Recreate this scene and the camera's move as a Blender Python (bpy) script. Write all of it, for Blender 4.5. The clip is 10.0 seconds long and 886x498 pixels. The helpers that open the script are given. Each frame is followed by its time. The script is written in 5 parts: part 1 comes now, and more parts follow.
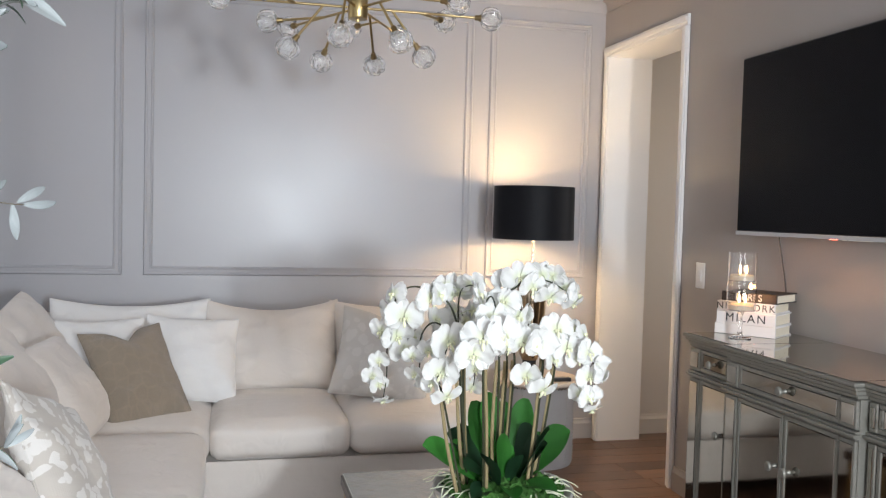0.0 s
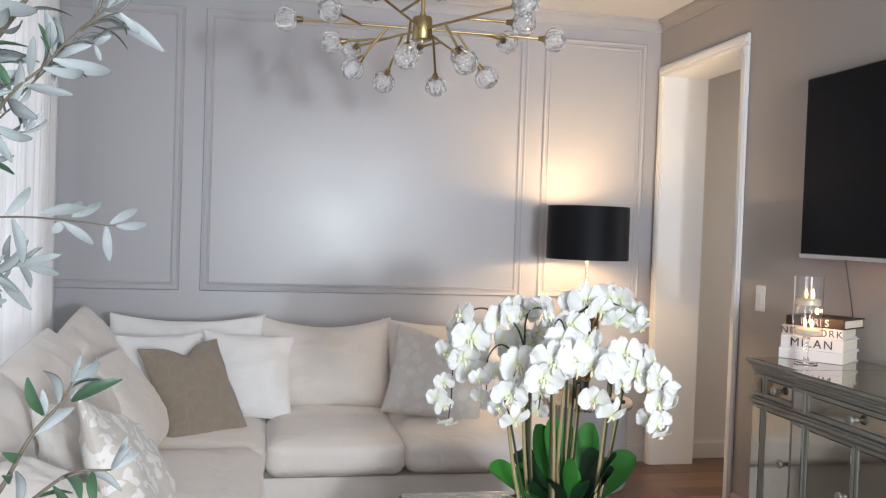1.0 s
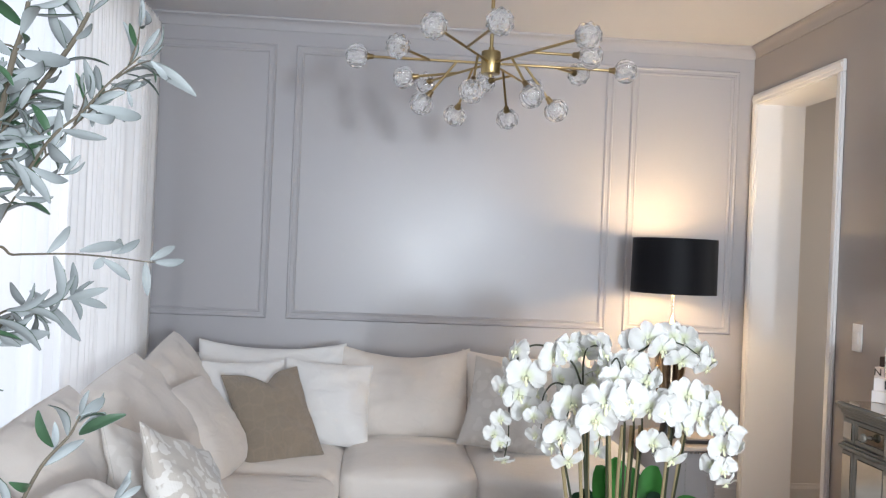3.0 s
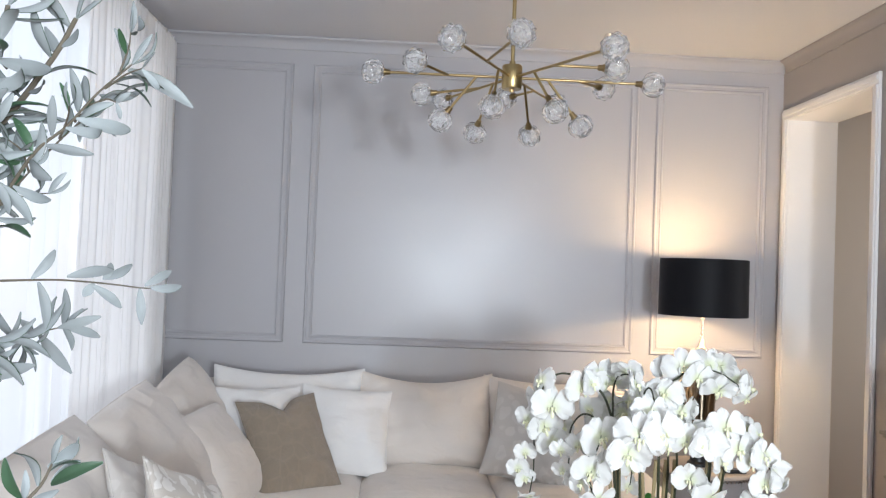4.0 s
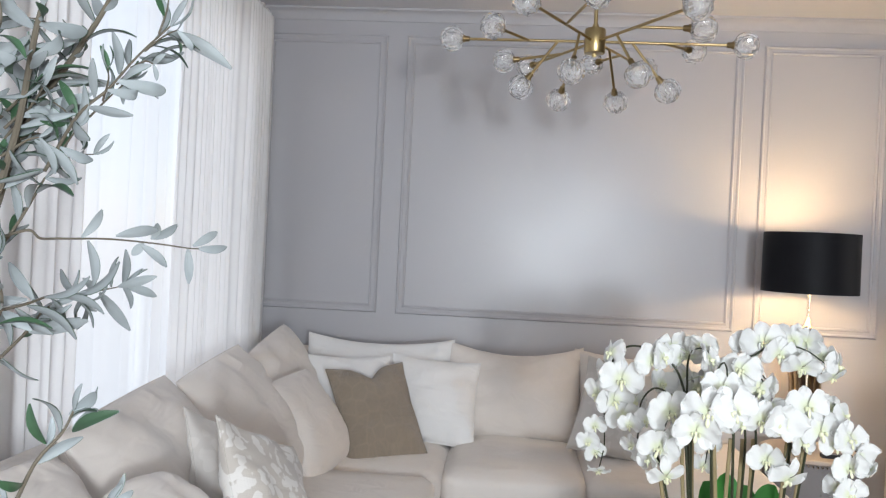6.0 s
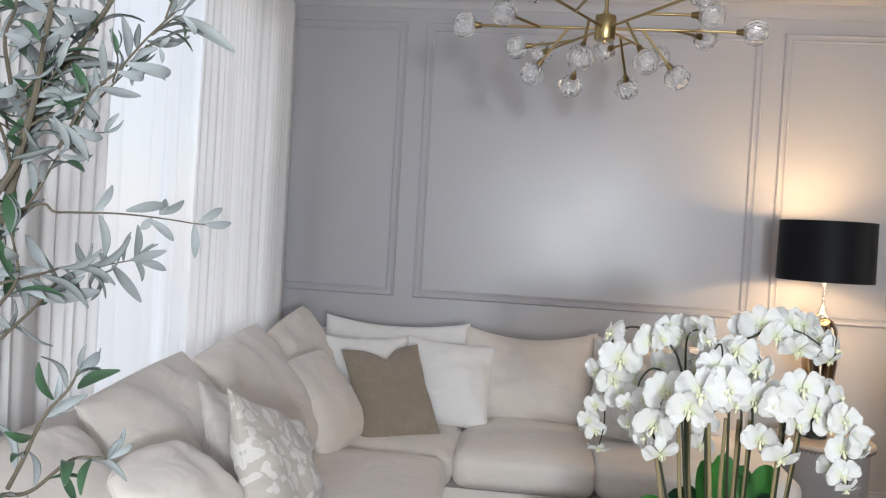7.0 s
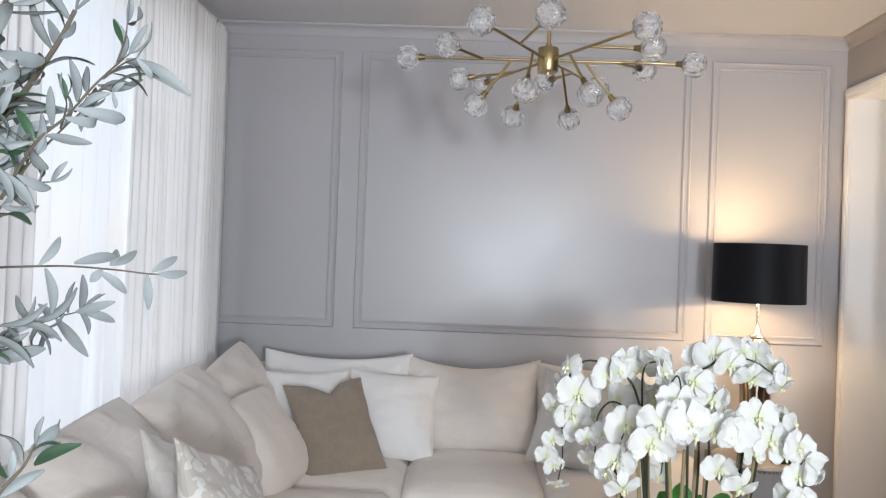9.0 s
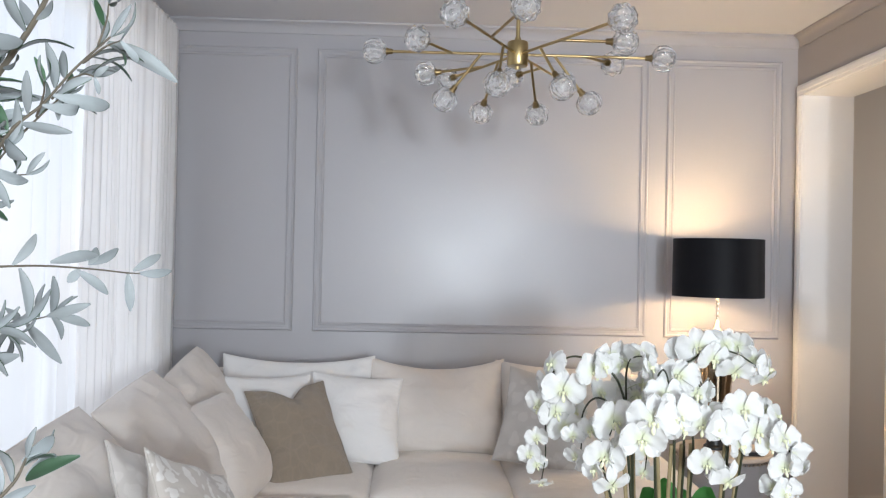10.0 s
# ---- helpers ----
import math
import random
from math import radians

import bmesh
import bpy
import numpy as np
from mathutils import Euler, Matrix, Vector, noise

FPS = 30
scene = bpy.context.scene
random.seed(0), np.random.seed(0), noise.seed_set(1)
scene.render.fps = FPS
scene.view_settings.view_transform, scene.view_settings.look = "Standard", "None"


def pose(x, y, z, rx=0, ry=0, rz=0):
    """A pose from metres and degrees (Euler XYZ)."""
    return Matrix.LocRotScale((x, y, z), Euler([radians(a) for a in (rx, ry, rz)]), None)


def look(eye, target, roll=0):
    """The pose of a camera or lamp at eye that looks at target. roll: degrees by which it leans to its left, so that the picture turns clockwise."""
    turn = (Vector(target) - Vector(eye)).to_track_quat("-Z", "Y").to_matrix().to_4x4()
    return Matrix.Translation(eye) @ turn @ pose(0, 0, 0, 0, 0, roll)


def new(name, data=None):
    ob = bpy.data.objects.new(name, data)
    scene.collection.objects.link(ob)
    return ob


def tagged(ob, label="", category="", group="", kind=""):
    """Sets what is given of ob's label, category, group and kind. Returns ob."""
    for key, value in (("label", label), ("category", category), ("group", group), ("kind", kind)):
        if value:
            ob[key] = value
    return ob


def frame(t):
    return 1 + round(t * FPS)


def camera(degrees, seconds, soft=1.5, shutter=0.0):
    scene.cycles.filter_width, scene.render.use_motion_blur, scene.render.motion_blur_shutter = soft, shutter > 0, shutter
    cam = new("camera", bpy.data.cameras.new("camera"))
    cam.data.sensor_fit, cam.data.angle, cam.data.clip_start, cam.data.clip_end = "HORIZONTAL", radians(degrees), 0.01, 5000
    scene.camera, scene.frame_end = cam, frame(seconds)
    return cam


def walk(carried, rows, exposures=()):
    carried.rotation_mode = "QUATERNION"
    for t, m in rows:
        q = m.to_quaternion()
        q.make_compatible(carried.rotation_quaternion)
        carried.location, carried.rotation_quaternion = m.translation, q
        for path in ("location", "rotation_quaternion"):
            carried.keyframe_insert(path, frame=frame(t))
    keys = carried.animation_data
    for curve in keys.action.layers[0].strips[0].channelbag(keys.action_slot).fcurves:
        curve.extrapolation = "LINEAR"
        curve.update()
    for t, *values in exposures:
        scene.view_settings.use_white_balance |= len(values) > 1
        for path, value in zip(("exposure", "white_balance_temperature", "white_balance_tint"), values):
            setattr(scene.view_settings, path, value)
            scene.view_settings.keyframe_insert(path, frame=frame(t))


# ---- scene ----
# camera and its path
cam = camera(55.2, 10.0, soft=1.25)
PATH = [
    (0, (-2.021, -4.435, 1.262), (-1.534, -2.498, 1.175), 1.5),
    (0.5, (-2.065, -4.425, 1.265), (-1.605, -2.479, 1.2), 1.9),
    (1, (-2.09, -4.413, 1.272), (-1.693, -2.453, 1.221), 2.0),
    (1.5, (-2.075, -4.414, 1.272), (-1.765, -2.439, 1.229), 2.0),
    (2, (-2.031, -4.434, 1.272), (-1.811, -2.447, 1.237), 2.0),
    (2.5, (-1.991, -4.445, 1.286), (-1.817, -2.453, 1.262), 2.2),
    (4, (-1.956, -4.311, 1.298), (-1.86, -2.314, 1.351), 2.2),
    (4.5, (-1.959, -4.257, 1.299), (-1.905, -2.258, 1.345), 1.4),
    (5, (-1.945, -4.234, 1.293), (-1.948, -2.234, 1.317), 1.0),
    (5.5, (-1.896, -4.252, 1.29), (-1.993, -2.254, 1.297), 1.9),
    (7, (-1.793, -4.33, 1.271), (-2.023, -2.343, 1.224), 3.3),
    (7.5, (-1.782, -4.334, 1.274), (-2.023, -2.349, 1.236), 3.4),
    (8, (-1.787, -4.335, 1.279), (-2.0, -2.346, 1.273), 3.0),
    (8.5, (-1.819, -4.324, 1.295), (-1.958, -2.329, 1.306), 2.6),
    (9, (-1.856, -4.302, 1.302), (-1.92, -2.303, 1.315), 2.1),
    (9.5, (-1.901, -4.274, 1.291), (-1.888, -2.274, 1.311), 1.7),
    (10, (-1.936, -4.253, 1.287), (-1.869, -2.254, 1.309), 1.2),
]
walk(cam, [(t, look(eye, target, roll)) for t, eye, target, roll in PATH],
     exposures=((0, -0.05, 6430, 10), (2.5, -0.03, 6260, 10), (5.5, -0.09, 6330, 10), (7.0, -0.29, 6500, 10), (7.7, -0.31, 6500, 10), (8.5, -0.23, 6440, 10), (10, -0.10, 6320, 10)))
CEIL = 2.456
LEFT_X, FRONT_Y = -3.17, -6.3

# ---- light ----
world = bpy.data.worlds.new("sky")
scene.world = world
world.use_nodes = True
_sky = world.node_tree.nodes.new("ShaderNodeTexSky")
_sky.sky_type, _sky.sun_disc, _sky.sun_elevation = "NISHITA", False, radians(40)
world.node_tree.links.new(_sky.outputs[0], world.node_tree.nodes["Background"].inputs[0])
world.node_tree.nodes["Background"].inputs[1].default_value = 0.1


def area(name, eye, target, w, h, watts, colour):
    d = bpy.data.lights.new(name, "AREA")
    d.shape, d.size, d.size_y, d.energy, d.color = "RECTANGLE", w, h, watts, colour
    ob = new(name, d)
    ob.matrix_world = look(eye, target)
    return ob


def bulb(name, at, watts, colour, radius):
    d = bpy.data.lights.new(name, "POINT")
    d.energy, d.color, d.shadow_soft_size = watts, colour, radius
    ob = new(name, d)
    ob.location = at
    return ob


area("daylight_front", (-1.45, FRONT_Y - 0.03, 1.32), (-1.45, 0, 1.32), 1.6, 1.5, 94, (0.90, 0.955, 1.0))
area("daylight_gap", (-1.02, FRONT_Y - 0.015, 1.24), (-1.02, 0, 1.24), 0.23, 0.32, 92, (0.85, 0.93, 1.0))
area("daylight_side", (LEFT_X - 0.14, -1.25, 1.28), (0, -1.25, 1.28), 1.75, 1.9, 13.5, (0.92, 0.95, 1.0))
# fill lamp added in an unseen hall wall opening to brighten the hallway
area("hall_fill", (1.43, -1.0, 1.4), (0, -1.0, 1.4), 0.9, 1.3, 11, (1.0, 0.97, 0.95))
WARM = (1.0, 0.69, 0.36)
bulb("lamp_bulb", (-0.445, -0.395, 1.326), 5.8, WARM, 0.004)
bulb("lamp_bulb_back", (-0.550, -0.262, 1.386), 3.6, WARM, 0.008)
bulb("lamp_bulb_lower", (-0.450, -0.390, 1.200), 8.5, WARM, 0.004)
bulb("lamp_bulb_lower_back", (-0.545, -0.262, 1.158), 3.2, WARM, 0.008)
bulb("candle_light", (-0.245, -1.83, 1.03), 2.0, (1.0, 0.45, 0.18), 0.012)


# ---- materials ----
def mat(name, colour, rough=0.5, metal=0.0, var=0.06, scale=6.0, grain=0.02, grain_scale=180.0, bump=0.1, rough_var=0.08,
        rand=0.0, coat=0.0, stretch=(1, 1, 1), dist=0.002):
    """A paint, cloth or metal with slow stains, fine grain and relief."""
    m = bpy.data.materials.new(name)
    m.use_nodes = True
    t = m.node_tree
    b = t.nodes["Principled BSDF"]
    co = t.nodes.new("ShaderNodeTexCoord")
    mp = t.nodes.new("ShaderNodeMapping")
    mp.inputs["Scale"].default_value = stretch
    t.links.new(co.outputs["Object"], mp.inputs["Vector"])
    n1, n2 = t.nodes.new("ShaderNodeTexNoise"), t.nodes.new("ShaderNodeTexNoise")
    for n, s, d in ((n1, scale, 4), (n2, grain_scale, 3)):
        n.inputs["Scale"].default_value, n.inputs["Detail"].default_value = s, d
        t.links.new(mp.outputs[0], n.inputs["Vector"])

    def math_(op, a, c):
        k = t.nodes.new("ShaderNodeMath")
        k.operation = op
        for i, v in enumerate((a, c)):
            if isinstance(v, (int, float)):
                k.inputs[i].default_value = v
            else:
                t.links.new(v, k.inputs[i])
        return k.outputs[0]
    f = math_("ADD", 1.0 - var - grain, math_("MULTIPLY", n1.outputs[0], 2 * var))
    f = math_("ADD", f, math_("MULTIPLY", n2.outputs[0], 2 * grain))
    if rand:
        oi = t.nodes.new("ShaderNodeObjectInfo")
        f = math_("MULTIPLY", f, math_("ADD", 1 - rand, math_("MULTIPLY", oi.outputs["Random"], 2 * rand)))
    mix = t.nodes.new("ShaderNodeVectorMath")
    mix.operation = "SCALE"
    mix.inputs[0].default_value = colour
    t.links.new(f, mix.inputs["Scale"])
    t.links.new(mix.outputs[0], b.inputs["Base Color"])
    t.links.new(math_("ADD", rough - rough_var / 2, math_("MULTIPLY", n1.outputs[0], rough_var)), b.inputs["Roughness"])
    b.inputs["Metallic"].default_value = metal
    b.inputs["Coat Weight"].default_value = coat
    if bump:
        bp = t.nodes.new("ShaderNodeBump")
        bp.inputs["Strength"].default_value, bp.inputs["Distance"].default_value = bump, dist
        t.links.new(n2.outputs[0], bp.inputs["Height"])
        t.links.new(bp.outputs[0], b.inputs["Normal"])
    m["core"] = 1
    return m


def weave(m, scale=420.0, strength=0.05, dist=0.0008, crease=0.45):
    """Crossed threads as relief on a cloth."""
    t = m.node_tree
    b, co = t.nodes["Principled BSDF"], t.nodes.new("ShaderNodeTexCoord")
    outs = []
    for ax in ("X", "Y"):
        w = t.nodes.new("ShaderNodeTexWave")
        w.bands_direction = ax
        w.inputs["Scale"].default_value, w.inputs["Distortion"].default_value = scale / 5, 1.5
        t.links.new(co.outputs["Object"], w.inputs["Vector"])
        outs.append(w.outputs["Fac"])
    a = t.nodes.new("ShaderNodeMath")
    a.operation = "ADD"
    t.links.new(outs[0], a.inputs[0]), t.links.new(outs[1], a.inputs[1])
    nz = t.nodes.new("ShaderNodeTexNoise")
    nz.inputs["Scale"].default_value = 9
    t.links.new(co.outputs["Object"], nz.inputs["Vector"])
    c = t.nodes.new("ShaderNodeMath")
    c.operation = "MULTIPLY_ADD"
    t.links.new(nz.outputs[0], c.inputs[0])
    c.inputs[1].default_value = 2.0
    t.links.new(a.outputs[0], c.inputs[2])
    bp = t.nodes.new("ShaderNodeBump")
    bp.inputs["Strength"].default_value, bp.inputs["Distance"].default_value = strength, dist
    t.links.new(c.outputs[0], bp.inputs["Height"])
    # soft creases of a filled cover
    cr = t.nodes.new("ShaderNodeTexNoise")
    cr.inputs["Scale"].default_value, cr.inputs["Detail"].default_value, cr.inputs["Distortion"].default_value = 8.5, 2.0, 0.8
    mp2 = t.nodes.new("ShaderNodeMapping")
    mp2.inputs["Scale"].default_value, mp2.inputs["Rotation"].default_value = (1.0, 1.5, 1.0), (0, 0, 0.5)
    t.links.new(co.outputs["Object"], mp2.inputs["Vector"])
    t.links.new(mp2.outputs[0], cr.inputs["Vector"])
    b2 = t.nodes.new("ShaderNodeBump")
    b2.inputs["Strength"].default_value, b2.inputs["Distance"].default_value = crease, 0.02
    t.links.new(cr.outputs[0], b2.inputs["Height"])
    t.links.new(bp.outputs[0], b2.inputs["Normal"])
    t.links.new(b2.outputs[0], b.inputs["Normal"])
    b.inputs["Sheen Weight"].default_value = 0.25
    return m


def printed(name, ground, figure, scale, edge=0.36, rough=0.8):
    """Cloth with a woven figure of rounded patches on a ground."""
    m = weave(mat(name, ground, rough, grain=0.04, grain_scale=300), strength=0.12)
    t = m.node_tree
    b, co = t.nodes["Principled BSDF"], t.nodes.new("ShaderNodeTexCoord")
    v = t.nodes.new("ShaderNodeTexVoronoi")
    v.inputs["Scale"].default_value, v.inputs["Randomness"].default_value = scale, 0.75
    nz = t.nodes.new("ShaderNodeTexNoise")
    nz.inputs["Scale"].default_value = scale * 0.8
    add = t.nodes.new("ShaderNodeMixRGB")
    add.blend_type, add.inputs[0].default_value = "ADD", 0.06
    t.links.new(co.outputs["Object"], nz.inputs["Vector"])
    t.links.new(co.outputs["Object"], add.inputs[1]), t.links.new(nz.outputs["Color"], add.inputs[2])
    flat = t.nodes.new("ShaderNodeVectorMath")
    flat.operation = "MULTIPLY"
    flat.inputs[1].default_value = (1, 0.8, 0.02)
    t.links.new(add.outputs[0], flat.inputs[0])
    t.links.new(flat.outputs[0], v.inputs["Vector"])
    r = t.nodes.new("ShaderNodeValToRGB")
    r.color_ramp.elements[0].position, r.color_ramp.elements[1].position = edge, edge + 0.05
    r.color_ramp.elements[0].color, r.color_ramp.elements[1].color = (*figure, 1), (*ground, 1)
    t.links.new(v.outputs["Distance"], r.inputs[0])
    t.links.new(r.outputs[0], b.inputs["Base Color"])
    return m


def glass(name, colour=(1, 1, 1), rough=0.0, ior=1.45):
    m = bpy.data.materials.new(name)
    m.use_nodes = True
    b = m.node_tree.nodes["Principled BSDF"]
    b.inputs["Base Color"].default_value = (*colour, 1)
    b.inputs["Roughness"].default_value, b.inputs["IOR"].default_value = rough, ior
    b.inputs["Transmission Weight"].default_value = 1.0
    return m


def glow(name, colour, strength):
    m = bpy.data.materials.new(name)
    m.use_nodes = True
    b = m.node_tree.nodes["Principled BSDF"]
    b.inputs["Emission Color"].default_value, b.inputs["Emission Strength"].default_value = (*colour, 1), strength
    return m


def voile(name, colour, through_, clear):
    """Curtain cloth that lets light through."""
    m = mat(name, colour, 0.9, var=0.03, grain=0.03, grain_scale=500, bump=0.05)
    t = m.node_tree
    b = t.nodes["Principled BSDF"]
    tl, tr = t.nodes.new("ShaderNodeBsdfTranslucent"), t.nodes.new("ShaderNodeBsdfTransparent")
    tl.inputs[0].default_value = (*colour, 1)
    a, c = t.nodes.new("ShaderNodeMixShader"), t.nodes.new("ShaderNodeMixShader")
    a.inputs[0].default_value, c.inputs[0].default_value = through_, clear
    t.links.new(b.outputs[0], a.inputs[1]), t.links.new(tl.outputs[0], a.inputs[2])
    t.links.new(a.outputs[0], c.inputs[1]), t.links.new(tr.outputs[0], c.inputs[2])
    t.links.new(c.outputs[0], t.nodes["Material Output"].inputs["Surface"])
    return m


M_WALL = mat("grey_satin_paint", (0.420, 0.410, 0.425), 0.335, var=0.03, scale=2.5, grain=0.01, grain_scale=60, bump=0.06, rough_var=0.1, dist=0.003)
M_TRIM = mat("grey_trim_paint", (0.415, 0.405, 0.420), 0.52, var=0.03, scale=2.5, grain=0.01, grain_scale=60, bump=0.06, dist=0.003)
# wall_north's grey paint with shade and warm lamp tint put into its colour
M_WALL_R = mat("shaded_satin_paint", (0.330, 0.298, 0.278), 0.40, var=0.03, scale=2.5, grain=0.01, grain_scale=60, bump=0.06, dist=0.003)
M_HALL = mat("beige_wall_paint", (0.66, 0.58, 0.485), 0.6, var=0.03, scale=2, grain=0.01)
M_WHITE = mat("white_gloss_paint", (0.78, 0.76, 0.74), 0.35, var=0.03, scale=5, grain=0.01, grain_scale=90, bump=0.05)
M_CEIL = mat("ceiling_paint", (0.63, 0.625, 0.645), 0.8, var=0.03, scale=2, grain=0.02, grain_scale=150, bump=0.15)
M_WOOD = mat("walnut_floor", (0.150, 0.078, 0.045), 0.33, var=0.5, scale=3.0, grain=0.28, grain_scale=22, bump=0.1, rand=0.5, stretch=(0.6, 9, 1))
M_LINEN = weave(mat("cream_linen", (0.70, 0.640, 0.585), 0.85, var=0.04, scale=5, grain=0.03, grain_scale=260))
M_LINEN_W = weave(mat("white_linen", (0.76, 0.74, 0.72), 0.85, var=0.03, scale=5, grain=0.03, grain_scale=260))
M_BROWN = weave(mat("taupe_chenille", (0.275, 0.22, 0.165), 0.9, var=0.10, scale=22, grain=0.10, grain_scale=200), strength=0.5, dist=0.003)
_t = M_BROWN.node_tree
_v, _cr, _co = _t.nodes.new("ShaderNodeTexVoronoi"), _t.nodes.new("ShaderNodeValToRGB"), _t.nodes.new("ShaderNodeTexCoord")
_v.feature, _v.inputs["Scale"].default_value, _v.inputs["Randomness"].default_value = "DISTANCE_TO_EDGE", 21.0, 0.6  # woven ogee lines
_mp = _t.nodes.new("ShaderNodeMapping")
_mp.inputs["Scale"].default_value = (1, 0.7, 0.02)
_t.links.new(_co.outputs["Object"], _mp.inputs["Vector"]), _t.links.new(_mp.outputs[0], _v.inputs["Vector"])
_cr.color_ramp.elements[0].position, _cr.color_ramp.elements[1].position = 0.03, 0.10
_cr.color_ramp.elements[0].color, _cr.color_ramp.elements[1].color = (1.08, 1.07, 1.06, 1), (1, 1, 1, 1)
_mx = _t.nodes.new("ShaderNodeVectorMath")
_mx.operation = "MULTIPLY"
_bs = _t.nodes["Principled BSDF"]
_t.links.new(_bs.inputs["Base Color"].links[0].from_socket, _mx.inputs[0]), _t.links.new(_v.outputs["Distance"], _cr.inputs[0])
_t.links.new(_cr.outputs[0], _mx.inputs[1]), _t.links.new(_mx.outputs[0], _bs.inputs["Base Color"])
M_PRINT = printed("figured_cream_cloth", (0.50, 0.455, 0.405), (0.67, 0.64, 0.60), 33, 0.46)
M_PRINT_S = printed("tone_on_tone_cloth", (0.56, 0.52, 0.48), (0.61, 0.57, 0.53), 20, 0.42)
M_DRAPE = voile("white_drape", (0.90, 0.885, 0.88), 0.31, 0.0)
M_SHEER = voile("sheer_voile", (0.93, 0.94, 0.96), 0.80, 0.18)
M_BRASS = mat("brushed_brass", (0.42, 0.315, 0.15), 0.33, 1.0, var=0.08, scale=30, bump=0.03)
M_DARKBRASS = mat("aged_brass", (0.24, 0.17, 0.08), 0.35, 1.0, var=0.1, scale=40, bump=0.03)
M_CRYSTAL = glass("cut_crystal", (1, 1, 1), 0.0, 1.32)
M_CRYSTAL.node_tree.nodes["Principled BSDF"].inputs["Transmission Weight"].default_value = 0.90
M_CLEAR = glass("clear_glass", (1, 1, 1), 0.0, 1.4)
M_AMBER = mat("gold_mercury_glass", (0.36, 0.29, 0.21), 0.10, 1.0, var=0.25, scale=25, grain=0.1, bump=0.03, rough_var=0.15)
M_CHROME = mat("polished_chrome", (0.82, 0.80, 0.78), 0.08, 1.0, var=0.02, bump=0.0)
M_BLACKCLOTH = mat("black_satin_shade", (0.006, 0.006, 0.008), 0.55, var=0.2, scale=60, grain=0.2, grain_scale=200, bump=0.06, stretch=(1, 1, 0.05))
M_SHADEIN = mat("pale_shade_lining", (0.80, 0.74, 0.62), 0.7)
M_BLACK = mat("black_plastic", (0.012, 0.012, 0.013), 0.4, var=0.1)
M_SCREEN = mat("dark_screen", (0.004, 0.004, 0.005), 0.22, var=0.05, scale=3, bump=0.0)
M_SILVER = mat("silver_leaf_wood", (0.25, 0.24, 0.21), 0.40, 0.5, var=0.18, scale=18, grain=0.12, grain_scale=140, bump=0.15)
M_MIRROR = mat("antiqued_mirror", (0.42, 0.40, 0.365), 0.06, 1.0, var=0.10, scale=9, grain=0.03, grain_scale=60, bump=0.01, rough_var=0.05)
M_FIGURED = mat("figured_mirror_glass", (0.62, 0.61, 0.56), 0.16, 0.8, var=0.10, scale=9, bump=0.0, rough_var=0.1)
_t = M_FIGURED.node_tree
_v, _co, _bp = _t.nodes.new("ShaderNodeTexVoronoi"), _t.nodes.new("ShaderNodeTexCoord"), _t.nodes.new("ShaderNodeBump")
_v.feature, _v.inputs["Scale"].default_value = "SMOOTH_F1", 34.0  # pebbled cells pressed into the glass
_bp.inputs["Strength"].default_value, _bp.inputs["Distance"].default_value = 0.5, 0.004
_t.links.new(_co.outputs["Object"], _v.inputs["Vector"]), _t.links.new(_v.outputs["Distance"], _bp.inputs["Height"])
_t.links.new(_bp.outputs[0], _t.nodes["Principled BSDF"].inputs["Normal"])
M_TAUPE = mat("taupe_velvet", (0.27, 0.25, 0.245), 0.8, var=0.06, scale=12, grain=0.06)
M_TOPSTONE = mat("pale_wood_top", (0.52, 0.43, 0.35), 0.35, var=0.08, scale=10, stretch=(1, 6, 1))
M_LEAF = mat("orchid_leaf", (0.06, 0.26, 0.045), 0.38, var=0.25, scale=14, grain=0.08, grain_scale=90, bump=0.15, rand=0.35, stretch=(1, 1, 1))
M_LEAFD = mat("dark_orchid_leaf", (0.02, 0.065, 0.028), 0.4, var=0.25, scale=14, grain=0.1, bump=0.15, rand=0.2)
M_MOSS = mat("green_moss", (0.04, 0.13, 0.018), 0.9, var=0.3, scale=40, grain=0.2, grain_scale=160, bump=0.6, dist=0.01)
M_STEM = mat("bamboo_stem", (0.28, 0.22, 0.115), 0.5, var=0.2, scale=30, bump=0.1)
M_SPIKE = mat("dark_flower_spike", (0.03, 0.035, 0.015), 0.5, var=0.2, scale=30)
M_ROOT = mat("pale_air_root", (0.55, 0.58, 0.42), 0.6, var=0.15, scale=40)
M_LIP = mat("yellow_orchid_lip", (0.80, 0.80, 0.56), 0.6, var=0.15, scale=80)
M_OLIVE_T = mat("olive_leaf_upper", (0.045, 0.10, 0.05), 0.42, var=0.2, scale=20, bump=0.1, rand=0.45)
M_OLIVE_B = mat("olive_leaf_under", (0.30, 0.328, 0.33), 0.6, var=0.12, scale=20, bump=0.1, rand=0.2)
M_BARK = mat("olive_bark", (0.13, 0.11, 0.08), 0.8, var=0.3, scale=25, bump=0.5)
M_POT = mat("grey_ceramic", (0.42, 0.40, 0.38), 0.35, var=0.1, scale=8)
M_SOIL = mat("dark_soil", (0.05, 0.035, 0.025), 0.9, var=0.3, scale=40, bump=0.6)
M_PAPER = mat("white_book_cloth", (0.76, 0.73, 0.70), 0.6, var=0.04, scale=12)
M_PAGES = mat("book_pages", (0.70, 0.63, 0.50), 0.8, var=0.08, scale=10, stretch=(1, 1, 40))
M_DARKBOOK = mat("dark_brown_book_cloth", (0.035, 0.025, 0.02), 0.5, var=0.1)
M_WAX = mat("ivory_wax", (0.80, 0.70, 0.55), 0.45, var=0.04)
